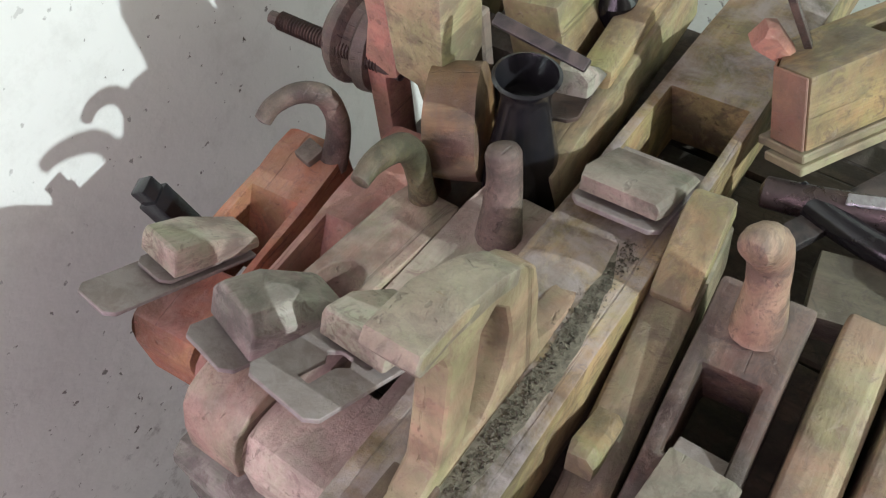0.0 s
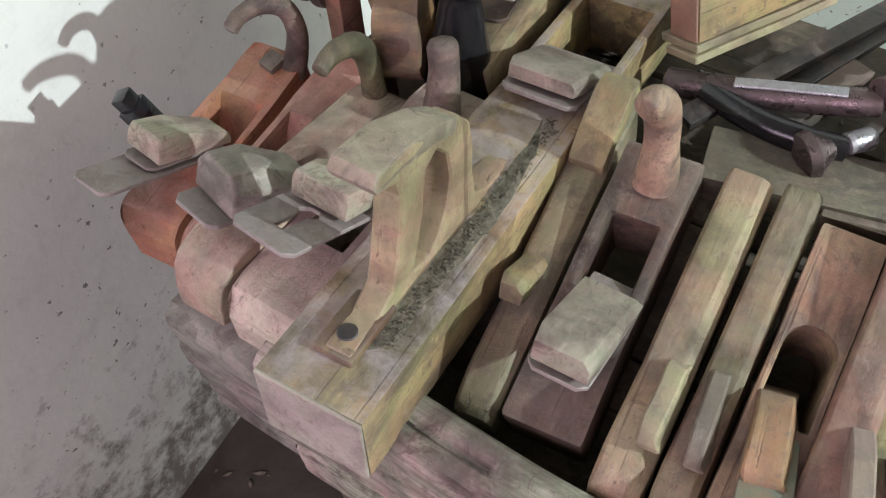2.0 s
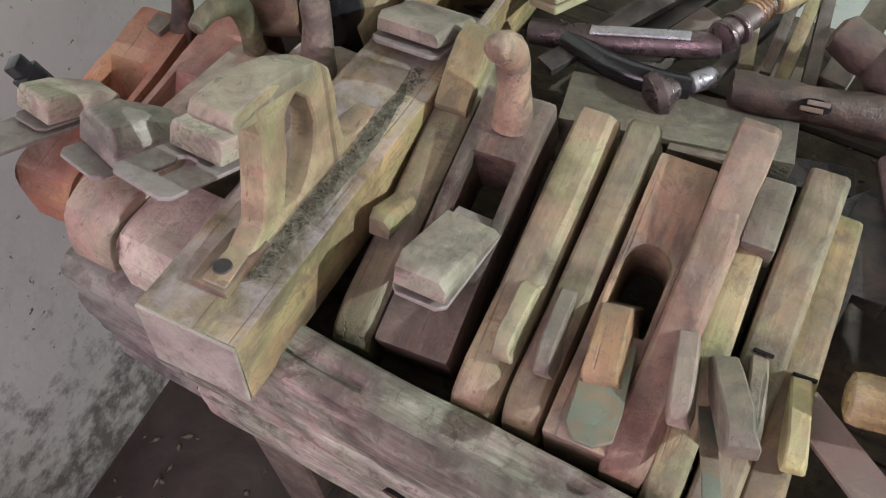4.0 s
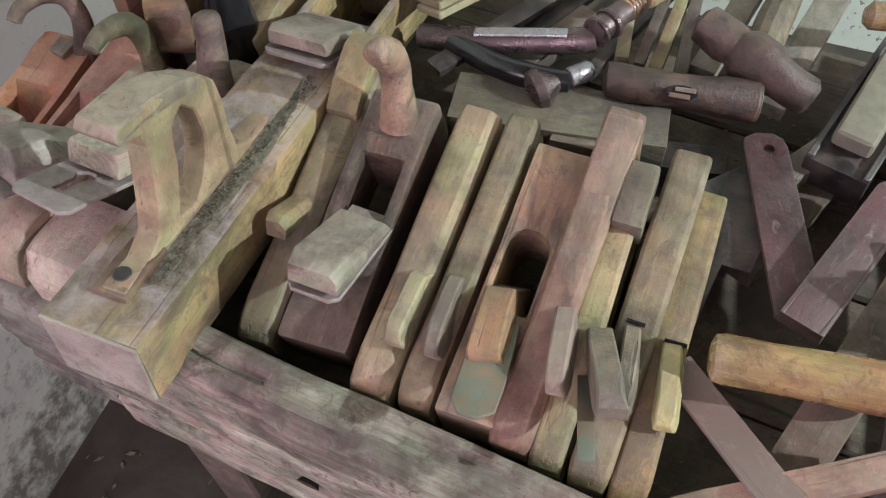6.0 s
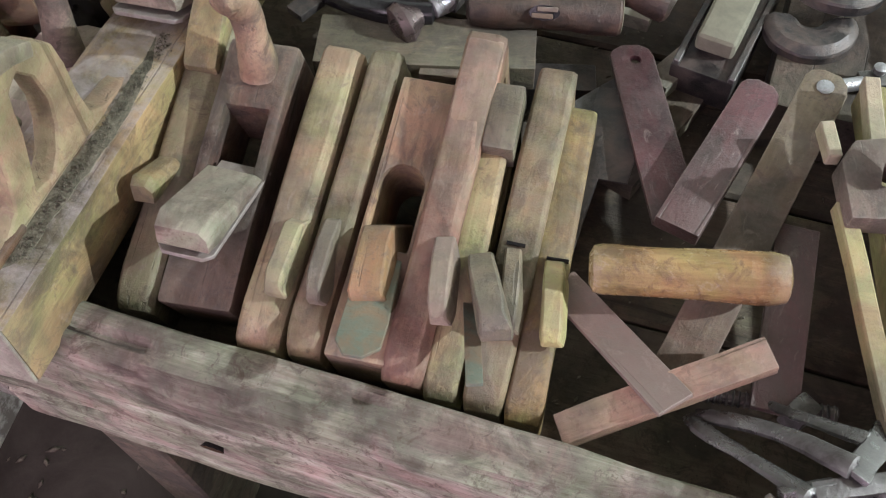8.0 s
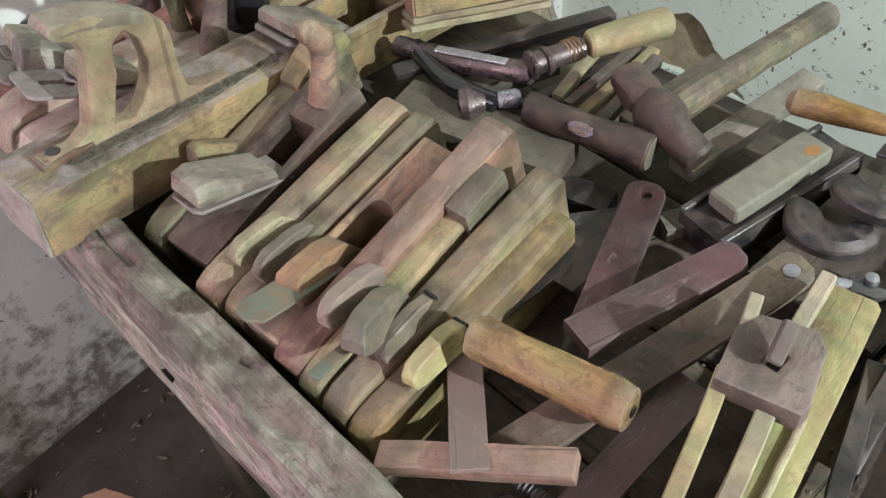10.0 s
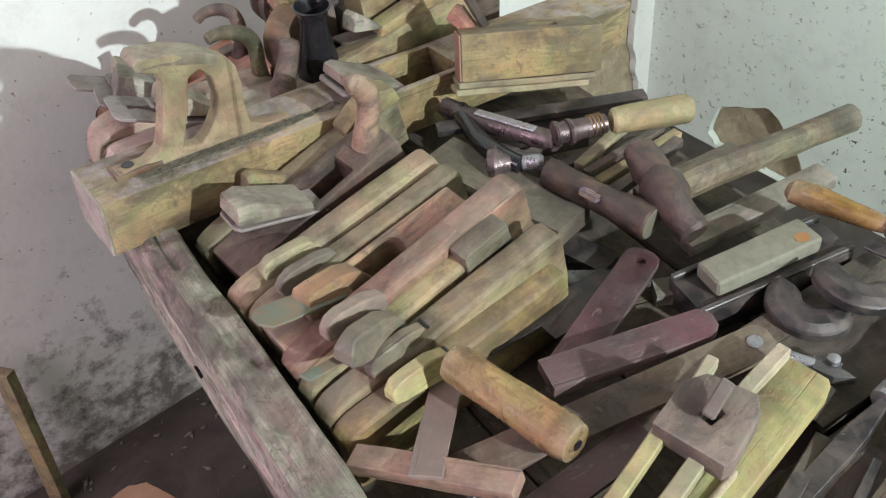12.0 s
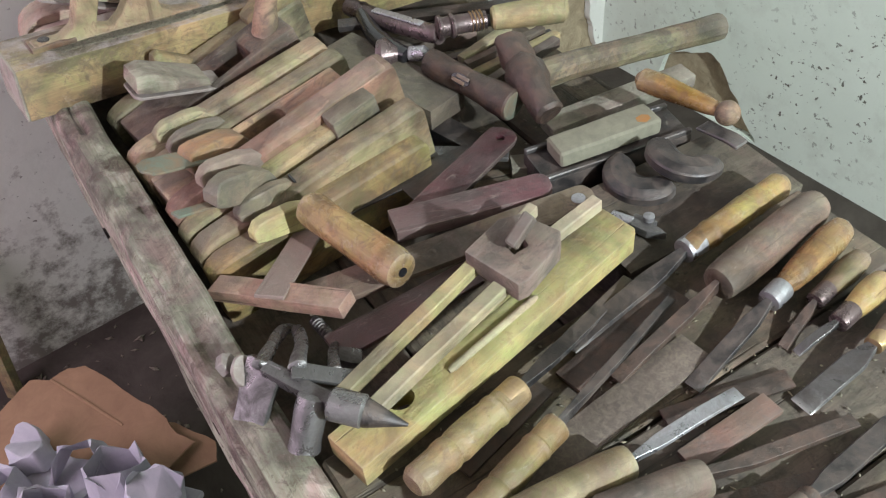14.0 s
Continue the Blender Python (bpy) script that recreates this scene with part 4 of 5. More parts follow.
SQ = "try squares and winding strips"
strip("drilled_strip", (0.362, 0.243, 0.842), (0.290, 0.413, 0.833), 0.037, 0.006, W_MAROON, "maroon wooden strip with a hole near its end", "square", (0.002, 0.166, 0.0045), group=SQ, blunt=True)
strip("maroon_strip", (0.362, 0.226, 0.857), (0.405, 0.383, 0.854), 0.034, 0.013, W_MAROON, "thick worn maroon wooden strip with scuffs", "square", group=SQ, blunt=True)
st = strip("winding_strip", (0.385, 0.118, 0.840), (0.452, 0.398, 0.864), 0.036, 0.007, W_DRAB, "long drab strip with a riveted metal eyelet", "square", (0.0, 0.272, 0.004), group=SQ, blunt=True)
part("eyelet", turned([(0.0042, 0), (0.0065, 0.0004), (0.0068, 0.0014), (0.0045, 0.0018)], 20), I_STEEL, st, "bright metal eyelet", pose(0.0, 0.272, 0.0, 90, 0, 0))
sq = thing("try_square", lay((0.318, 0.058, 0.842), (0.437, 0.138, 0.875)), "wooden try square lying behind the front timber", "square", SQ)
part("stock", finish(box(0.023, span((0.318, 0.058, 0.842), (0.437, 0.138, 0.875)), 0.014, 0, 0, 0, 4), 0.0015, 2, 0.0004), W_ROSE, sq, "pinkish brown wooden stock")
part("blade", finish(plate(rect(-0.014, 0, 0.014, 0.135), (), 0.004), 0.0006, 1, 0.0002), W_MAROON, sq, "thin brown wooden blade", under(sq, (0.386, 0.088, 0.866), (0.292, 0.172, 0.830)))
strip("dark_strip", (0.451, 0.112, 0.842), (0.449, 0.262, 0.842), 0.031, 0.006, W_MAROON, "dark maroon wooden strip beside the fence", "strip", group=SQ)
strip("saw_blade", (0.292, 0.20, 0.822), (0.300, 0.365, 0.830), 0.048, 0.0018, I_DARK, "dull grey piece of saw blade with a notched end", "saw blade", roll=-8, cut=(0.02, 0.45))
strip("flat_iron", (0.643, 0.165, 0.829), (0.622, 0.37, 0.829), 0.034, 0.004, I_FLECKED, "broad rusty plane iron flecked with pale dust", "plane iron")
strip("brown_slip", (0.700, 0.285, 0.831), (0.700, 0.378, 0.831), 0.022, 0.006, W_SLIP, "reddish brown wooden slip on the planks", "slip")
for a, b, w in (((0.59, 0.26, 0.827), (0.565, 0.40, 0.827), 0.032), ((0.735, 0.25, 0.826), (0.775, 0.36, 0.826), 0.03), ((0.80, 0.33, 0.826), (0.83, 0.46, 0.826), 0.034), ((0.66, 0.30, 0.826), (0.69, 0.41, 0.8265), 0.018), ((0.60, 0.14, 0.827), (0.575, 0.24, 0.828), 0.03)):
    strip("plane_iron", a, b, w, 0.0035, I_RUST, "loose rusty plane iron on the planks", "plane iron", group="loose plane irons")

# short turned mallet handle
p0, p1 = (0.310, 0.166, 0.871), (0.441, 0.193, 0.876)
ml = span(p0, p1)
mh = thing("mallet_handle", lay(p0, p1), "smooth orange-brown turned handle lying across the strips", "tool handle")
part("grip", finish(turned([(0.010, 0), (0.0165, 0.003), (0.0178, 0.01), (0.0172, 0.04), (0.0175, ml * 0.55), (0.0185, ml * 0.85), (0.0185, ml - 0.012), (0.0165, ml - 0.002), (0.012, ml)], 26), 0, 0, 0.0006, 3), W_HANDLE, mh)
# the socket's shaded inside is a black disc on the end
part("end_hole", turned([(0.0048, 0), (0.0046, 0.0008)], 16), I_BLACK, mh, "black disc for the shade inside the end socket", pose(0, ml + 0.0002, 0))

# fence board with two stems and a stock block
g0, g1 = (0.561, 0.068, 0.862), (0.494, 0.393, 0.866)
gl = span(g0, g1)
ga = thing("plough_plane_fence", lay(g0, g1), "pale yellow fence board with two stems and a block", "plane fence")
gh = [(-0.004 + 0.0095 * math.cos(a * math.pi / 8), 0.062 + 0.0115 * math.sin(a * math.pi / 8)) for a in range(16)]
part("board", finish(plate([(-0.021, 0), (0.021, 0), (0.0215, gl - 0.006), (0.017, gl), (-0.021, gl)], [gh], 0.026), 0.002, 2, 0.0005, 7), W_PALE, ga, "pale yellow board with a round hole")
part("bead", finish(turned([(0.002, 0.105), (0.0034, 0.11), (0.0034, 0.205), (0.002, 0.21)], 12), 0, 0, 0), W_PALE, ga, "", pose(0.006, 0, 0.001))
part("stem", finish(box(0.0125, span((0.522, 0.085, 0.878), (0.468, 0.262, 0.884)), 0.013, 0, 0, 0, 3), 0.0012, 1, 0.0004), W_PALE, ga, "", under(ga, (0.522, 0.085, 0.878), (0.468, 0.262, 0.884)))
part("stem", finish(box(0.014, span((0.546, 0.105, 0.878), (0.503, 0.266, 0.884)), 0.013, 0, 0, 0, 3), 0.0012, 1, 0.0004), W_PALE, ga, "", under(ga, (0.546, 0.105, 0.878), (0.503, 0.266, 0.884)))
part("stem_end", finish(box(0.0125, 0.07, 0.013, 0, 0, 0, 2), 0.0012, 1, 0.0004), W_PALE, ga, "", under(ga, (0.487, 0.312, 0.884), (0.476, 0.38, 0.886)))
part("stem_end", finish(box(0.011, 0.03, 0.013, 0, 0, 0, 2), 0.0012, 1, 0.0004), W_PALE, ga, "", under(ga, (0.458, 0.30, 0.884), (0.448, 0.33, 0.886)))
sh = [(-0.031, 0.0), (0.028, -0.004), (0.032, 0.006), (0.031, 0.052), (0.022, 0.066), (-0.018, 0.062), (-0.03, 0.045)]
block = part("block", finish(plate(sh, [[(-0.006, 0.026), (0.005, 0.022), (0.009, 0.036), (-0.002, 0.042)]], 0.022), 0.0025, 2, 0.0006, 8), W_DRAB, ga, "worn brown stock block", under(ga, (0.500, 0.248, 0.898), (0.484, 0.302, 0.902)))
part("peg", finish(box(0.011, 0.03, 0.014, 0, 0, 0, 1), 0.0015, 1, 0.0004), W_BROWN, block, "wedge in its mortise", pose(0.002, 0.02, 0.012, 30, 10, 0))

# hammers
h0, h1 = (0.147, 0.399, 0.852), (0.276, 0.430, 0.848)
hl = span(h0, h1)
ham = thing("hammer", lay(h0, h1), "rusty hammer head lying on its side", "hammer", "hammers")
part("head", finish(turned([(0.006, 0), (0.013, 0.003), (0.0165, 0.016), (0.0185, 0.03), (0.019, 0.05), (0.017, 0.062), (0.015, 0.072), (0.010, 0.074)], 22, 0.95), 0, 0, 0.0028, 5), I_RUST, ham, "gnarled rusty head")
part("poll", finish(turned([(0.013, 0.066), (0.0155, 0.07), (0.0165, 0.09), (0.0185, 0.106), (0.019, hl - 0.002), (0.0175, hl), (0.001, hl + 0.0006)], 24, 0.97), 0, 0, 0.0008, 6), I_RUST, ham, "rusty striking end")
part("face", turned([(0.0165, hl + 0.0002), (0.0172, hl + 0.0014), (0.016, hl + 0.0022), (0.0002, hl + 0.0024)], 24, 0.97), I_CORRODED, ham, "olive worn striking face")
socket = pose(0.0128, 0.068, 0.0108, 90, 50, 0)
# black oval disc paints the shade within the eye
part("eye_socket", turned([(0.0085, 0), (0.0085, 0.0014), (0.001, 0.0015)], 18), I_BLACK, ham, "black disc for the shade inside the head's eye", socket @ Matrix.Diagonal((0.75, 1, 1.55, 1)))
for k in (-1, 1):
    part("eye_wood", finish(box(0.004, 0.003, 0.018, 0.0028 * k, 0, 0.009 + 0.002 * k), 0.0006, 1, 0.0005, k + 4), W_SLIP, ham, "splinter of the broken handle", socket)
s0, s1 = (0.205, 0.474, 0.878), (0.318, 0.447, 0.852)
sl = span(s0, s1)
sled = thing("sledge_hammer", lay(s0, s1), "heavy hammer with a thick dusty wooden handle", "hammer", "hammers")
part("head", finish(turned([(0.012, 0), (0.0195, 0.004), (0.0205, 0.03), (0.0175, 0.04), (0.022, 0.05), (0.0235, 0.07), (0.019, 0.085), (0.0175, 0.1), (0.016, sl - 0.003), (0.012, sl)], 22), 0.0, 0, 0.0022, 6), I_RUST, sled, "dark head with chipped red paint")
part("handle", finish(tube([(0.262, 0.452, 0.862), (0.264, 0.50, 0.858), (0.266, 0.62, 0.838), (0.267, 0.751, 0.815)], [0.017, 0.0165, 0.0155, 0.017], 12), 0, 0, 0.0007), W_DULL, sled, "thick dusty handle with a split end", sled.matrix_world.inverted())

# whetstone on an iron tray
w0, w1 = (0.360, 0.420, 0.851), (0.380, 0.538, 0.853)
ws = thing("whetstone", lay(w0, w1), "grey-green whetstone block with a rusty spot", "whetstone")
part("stone", finish(box(0.035, span(w0, w1), 0.02, 0, 0, 0, 5), 0.006, 3, 0.0006, 2), STONE, ws)
part("rust_stain", finish(plate(ragged([(0.006 + 0.007 * math.cos(a), 0.104 + 0.009 * math.sin(a)) for a in (0, 1, 2, 3, 4, 5)], 0.002, 4), (), 0.0004), 0, 0, 0), RUST_SPOT, ws, "orange rust stain", pose(0, 0, 0.0004))
t0, t1 = (0.356, 0.400, 0.83), (0.388, 0.568, 0.832)
tray = thing("iron_tray", lay(t0, t1), "dark iron channel under the whetstone", "iron channel")
part("base", finish(box(0.055, span(t0, t1), 0.035, 0, 0, 0, 4), 0.002, 2, 0.0006, 3), I_DARK, tray)
part("lip", finish(box(0.006, span(t0, t1), 0.006, 0.0245, 0, 0.005, 4), 0.001, 1, 0.0004), I_DARK, tray)
part("lip", finish(box(0.006, span(t0, t1), 0.006, -0.0245, 0, 0.005, 4), 0.001, 1, 0.0004), I_DARK, tray)

# two crescent castings
for k, (cx, cy, cz, r, a0, a1, tilt, rz) in enumerate(((0.434, 0.480, 0.834, 0.0255, 186, 372, 3, 0), (0.449, 0.521, 0.848, 0.0255, 205, 388, -9, 0))):
    ob = thing("crescent_casting", pose(cx, cy, cz, tilt, 0, rz), "dusty dark iron crescent", "casting", "iron crescents")
    secs = []
    for i in range(19):
        u = i / 18
        a = radians(a0 + (a1 - a0) * u)
        half = 0.0175 * (0.72 + 0.28 * math.sin(math.pi * u) ** 0.5)
        ring = []
        for dr, dz in ((-half, -0.008), (half, -0.008), (half, 0.003), (half * 0.5, 0.008), (-half * 0.5, 0.008), (-half, 0.003)):
            ring.append(((r + dr) * math.cos(a), (r + dr) * math.sin(a), dz))
        secs.append(ring)
    part("body", finish(loft(secs), 0.0015, 1, 0.0006, k), I_DARK, ob)

# tool with a ball end
b0, b1 = (0.335, 0.556, 0.862), (0.434, 0.581, 0.864)
bt = thing("ball_handled_tool", lay(b0, b1), "orange wooden handle ending in a round knob", "tool handle")
part("grip", finish(turned([(0.007, 0), (0.013, 0.006), (0.0135, 0.03), (0.011, 0.06), (0.0095, 0.085), (0.007, 0.1)], 18), 0, 0, 0.0005), W_HANDLE, bt)
part("ball", turned([(0.013 * math.sin(math.pi * i / 14) + 0.0004, 0.108 - 0.013 * math.cos(math.pi * i / 14)) for i in range(15)], 20), W_ORANGE, bt, "round worn brown knob")
part("clip", finish(box(0.02, 0.05, 0.004, 0, 0, 0, 2), 0.001, 1, 0.001), I_DARK, bt, "bent iron plate", under(bt, (0.425, 0.565, 0.85), (0.478, 0.57, 0.853)))

# cutter head lying by the fence
wr = thing("tube_cutter", lay((0.462, 0.412, 0.834), (0.518, 0.440, 0.834)), "small bright metal pipe cutter", "cutter")
part("barrel", turned([(0.004, 0), (0.006, 0.001), (0.006, 0.022), (0.0045, 0.024)], 16), I_STEEL, wr)
part("jaw", finish(plate([(-0.009, 0.02), (0.008, 0.022), (0.011, 0.04), (0.004, 0.058), (0.0, 0.05), (-0.002, 0.04), (-0.008, 0.044)], (), 0.009), 0.0015, 2, 0.0004), I_GREY, wr, "toothed jaw", pose(0, 0, 0.005))
part("roller", turned([(0.003, 0), (0.0055, 0.001), (0.0055, 0.006), (0.003, 0.007)], 14), I_STEEL, wr, "", pose(-0.004, 0.036, 0.006, 90, 0, 0))

# carpenter's brace
br = thing("brace", pose(0.1, 0.42, 0.87), "old carpenter's brace of brown steel with a pale wooden grip", "brace")
inv = br.matrix_world.inverted()
part("crank", finish(tube([(-0.03, 0.392, 0.843), (0.02, 0.402, 0.847), (0.08, 0.418, 0.855), (0.128, 0.432, 0.862)], [0.0115, 0.0125, 0.012, 0.0115], 16), 0, 0, 0.0004), I_BROWN, br, "thick brown steel sleeve", inv)
part("flat", finish(box(0.011, 0.085, 0.003, 0, 0, 0, 2), 0.001, 1, 0.0002), I_STEEL, br, "polished flat of the sleeve", under(br, (0.022, 0.401, 0.8605), (0.106, 0.423, 0.8715)))
for k in range(2):
    part("collar", finish(turned([(0.009, -0.003), (0.014, -0.0025), (0.015, 0), (0.014, 0.0025), (0.009, 0.003)], 18), 0, 0, 0), I_BROWN, br, "", under(br, (0.128 + 0.006 * k, 0.432 + 0.014 * k, 0.872), (0.15, 0.497, 0.872)))
part("neck", finish(tube([(0.126, 0.43, 0.872), (0.136, 0.455, 0.872), (0.146, 0.485, 0.871)], [0.012, 0.0115, 0.011], 16), 0, 0, 0), I_BROWN, br, "", inv)
for k in range(4):
    part("coil", turned([(0.010, -0.0016), (0.0128, 0), (0.010, 0.0016)], 18), I_BRASS, br, "rusty coil", under(br, (0.140 + 0.0014 * k, 0.468 + 0.004 * k, 0.872), (0.16, 0.53, 0.872)))
part("grip", finish(turned([(0.012, 0), (0.0145, 0.003), (0.0155, 0.02), (0.0165, 0.06), (0.016, 0.085), (0.012, 0.09)], 20), 0, 0, 0.0004), W_PALE, br, "pale wooden grip", under(br, (0.149, 0.492, 0.872), (0.193, 0.588, 0.871)))
b2 = thing("bit_stock", pose(0.1, 0.39, 0.84), "second dark brace lying under the first", "brace")
inv = b2.matrix_world.inverted()
part("crank", finish(tube([(-0.01, 0.40, 0.845), (0.04, 0.385, 0.846), (0.085, 0.382, 0.846), (0.12, 0.39, 0.846)], [0.011, 0.011, 0.012, 0.010], 14), 0, 0, 0.0003), I_BLACK, b2, "black curved bow", inv)
part("pad", turned([(0.006, 0), (0.018, 0.004), (0.02, 0.012), (0.012, 0.022), (0.007, 0.03)], 20), I_BROWN, b2, "brown domed pad", under(b2, (0.092, 0.363, 0.845), (0.125, 0.40, 0.85)))
part("chuck", turned([(0.006, 0), (0.009, 0.002), (0.0095, 0.02), (0.006, 0.024)], 16), I_STEEL, b2, "", under(b2, (0.118, 0.392, 0.848), (0.135, 0.41, 0.85)))

# board behind the row that props the planes
strip("prop_board", (0.03, 0.34, 0.842), (0.215, 0.384, 0.840), 0.055, 0.026, W_DULL, "brown board end that props the row of planes", "board")
strip("prop_block", (0.125, 0.345, 0.838), (0.19, 0.355, 0.836), 0.035, 0.03, W_DRAB, "drab offcut beside the prop board", "offcut")
# files, rods and sticks beneath the hammers and the stout plane
for a, b, w, t, mat, lab in (
    ((0.0, 0.36, 0.845), (0.104, 0.588, 0.842), 0.02, 0.008, I_DARK, "long flat dark file among the tools"),
    ((0.05, 0.44, 0.832), (0.103, 0.58, 0.828), 0.026, 0.008, I_DARK, "broad dark file among the tools"),
    ((0.168, 0.44, 0.842), (0.160, 0.56, 0.84), 0.010, 0.010, W_BROWN, "dark square stick behind the hammers"),
    ((0.204, 0.45, 0.835), (0.187, 0.56, 0.838), 0.012, 0.012, W_BROWN, "dark tapered stick behind the hammers"),
    ((0.22, 0.47, 0.828), (0.233, 0.605, 0.83), 0.024, 0.018, W_GREY, "grey wooden batten behind the hammers"),
    ((0.150, 0.445, 0.838), (0.130, 0.53, 0.84), 0.013, 0.012, W_OLIVE, "pale whittled stick behind the hammers"),
    ((0.182, 0.445, 0.835), (0.175, 0.57, 0.836), 0.012, 0.010, W_OLIVE, "pale square stick behind the hammers"),
    ((0.125, 0.42, 0.83), (0.165, 0.57, 0.832), 0.012, 0.01, I_DARK, "dark iron rod among the tools"),
    ((0.285, 0.47, 0.81), (0.31, 0.66, 0.815), 0.03, 0.016, W_GREY, "grey wooden batten under the handle"),
    ((0.06, 0.395, 0.832), (0.10, 0.50, 0.832), 0.022, 0.02, W_BROWN, "dark hardwood offcut among the tools"),
    ((0.19, 0.365, 0.815), (0.27, 0.385, 0.815), 0.03, 0.03, I_DARK, "dark iron block beside the row"),
    ((0.255, 0.33, 0.82), (0.31, 0.40, 0.82), 0.02, 0.006, I_GREY, "dull grey iron plate beside the row"),
    ((0.32, 0.395, 0.815), (0.345, 0.44, 0.815), 0.024, 0.03, W_GREY, "small grey wooden block"),
    ((0.30, 0.30, 0.80), (0.36, 0.46, 0.80), 0.05, 0.02, W_PLANK, "dark board under the squares"),
    ((0.468, 0.385, 0.8265), (0.478, 0.60, 0.8265), 0.115, 0.058, W_PLANK, "dark board under the castings"),
):
    strip("batten" if mat not in (I_DARK, I_GREY) else "file", a, b, w, t, mat, lab, "stick" if mat not in (I_DARK, I_GREY) else "file")

# toggle casting with a spike, hung over the front timber
vi = thing("bench_dog", pose(0.49, 0.05, 0.86), "grey metal bench clamp with a pointed screw, over the front timber", "clamp")
inv = vi.matrix_world.inverted()
for a, b, w, t in (((0.468, 0.050, 0.887), (0.490, 0.012, 0.843), 0.032, 0.008), ((0.470, 0.050, 0.887), (0.541, 0.084, 0.887), 0.013, 0.012), ((0.463, 0.112, 0.850), (0.474, 0.130, 0.842), 0.015, 0.016), ((0.490, 0.064, 0.893), (0.514, 0.110, 0.872), 0.016, 0.005)):
    part("lug", finish(box(w, span(a, b), t, 0, 0, 0, 4), min(0.0015, t * 0.3), 2, 0.0012, w * 900 + t * 5000), I_GREY, vi, "", under(vi, a, b))
for pts, rad in (([(0.400, 0.096, 0.830), (0.408, 0.086, 0.842), (0.435, 0.068, 0.862), (0.468, 0.047, 0.886)], [0.0055, 0.0065, 0.0055, 0.0075]),
                 ([(0.404, 0.099, 0.832), (0.418, 0.097, 0.843), (0.450, 0.088, 0.866), (0.490, 0.070, 0.890)], [0.0050, 0.0060, 0.0055, 0.0080]),
                 ([(0.446, 0.118, 0.838), (0.470, 0.106, 0.858), (0.500, 0.096, 0.876)], [0.0035, 0.0045, 0.0060])):
    part("arm", finish(tube(pts, rad, 10, 0.62), 0, 0, 0.0007, rad[0] * 9000), I_GREY, vi, "forged arm of the clamp", inv)
part("screw", finish(tube([(0.400, 0.118, 0.824), (0.44, 0.121, 0.829), (0.492, 0.125, 0.835)], [0.005, 0.005, 0.005], 12), 0, 0, 0), I_DARK, vi, "dark threaded screw", inv)
for k in range(22):
    c = Vector((0.406, 0.1185, 0.8247)).lerp(Vector((0.490, 0.1248, 0.8348)), k / 21)
    part("thread", turned([(0.0048, -0.0012), (0.0062, 0), (0.0048, 0.0012)], 12), I_DARK, vi, "", under(vi, c, c + Vector((0.086, 0.0063, 0.0101))))
part("roller", finish(turned([(0.008, 0), (0.0125, 0.002), (0.0135, 0.012), (0.0125, 0.04), (0.0135, 0.046), (0.011, 0.049)], 18), 0, 0, 0.0008), I_GREY, vi, "", under(vi, (0.516, 0.070, 0.884), (0.531, 0.044, 0.842)))
part("washer", finish(turned([(0.004, 0), (0.0135, 0.001), (0.0135, 0.005), (0.004, 0.006)], 14), 0.0005, 1, 0.001), I_DUSTY, vi, "dull pale washer", under(vi, (0.458, 0.036, 0.876), (0.444, 0.022, 0.866)))
part("spike", turned([(0.011, 0), (0.0115, 0.004), (0.009, 0.012), (0.0012, 0.036)], 18), I_DARK, vi, "turned steel point", under(vi, (0.551, 0.092, 0.883), (0.574, 0.114, 0.876)))
part("socket", finish(turned([(0.010, 0), (0.0135, 0.002), (0.0135, 0.026), (0.011, 0.028)], 18), 0, 0, 0.0006), I_GREY, vi, "", under(vi, (0.532, 0.075, 0.886), (0.552, 0.093, 0.883)))
part("nut", finish(turned([(0.006, 0), (0.0105, 0.001), (0.0105, 0.009), (0.006, 0.01)], 6), 0.0008, 1, 0), I_DUSTY, vi, "", under(vi, (0.445, 0.03, 0.878), (0.44, 0.02, 0.87)))

# ---- pile in the corner: wooden clamp, jug, blocks ----
cl = thing("wooden_clamp", pose(-0.30, 0.315, 0.83), "reddish wooden clamp frame with a long threaded screw", "clamp")
inv = cl.matrix_world.inverted()
part("left_jaw", finish(plate([(-0.337, 0.78), (-0.318, 0.78), (-0.314, 0.875), (-0.298, 0.882), (-0.296, 0.98), (-0.318, 0.98), (-0.320, 0.93), (-0.331, 0.89)], (), 0.03, axis="Y"), 0.003, 2, 0.0008), W_RED, cl, "", inv @ pose(0, 0.345, 0))
part("right_jaw", finish(plate([(-0.294, 0.895), (-0.276, 0.89), (-0.272, 0.872), (-0.262, 0.874), (-0.248, 0.905), (-0.246, 0.94), (-0.24, 0.99), (-0.296, 0.99)], (), 0.05, axis="Y"), 0.004, 2, 0.0008), W_OLIVE, cl, "", inv @ pose(0, 0.36, 0))
part("back_board", finish(box(0.07, 0.012, 0.16, -0.285, 0.362, 0.93), 0.002, 1, 0.0005), W_BROWN, cl, "", inv)
part("screw", finish(tube([(-0.428, 0.31, 0.892), (-0.375, 0.315, 0.888), (-0.30, 0.322, 0.882)], [0.0055, 0.007, 0.007], 12), 0, 0, 0), I_RUST, cl, "rusty threaded rod", inv)
for k in range(34):
    u = k / 34
    a = Vector((-0.418, 0.311, 0.8912)).lerp(Vector((-0.318, 0.3205, 0.8836)), u)
    part("thread", turned([(0.0062, -0.0011), (0.0082, 0), (0.0062, 0.0011)], 12), I_RUST, cl, "", under(cl, a, (-0.25, 0.327, 0.8785)))
wh = thing("wooden_spool", lay((-0.378, 0.345, 0.876), (-0.30, 0.350, 0.872)), "dark turned wooden pulley behind the clamp", "pulley")
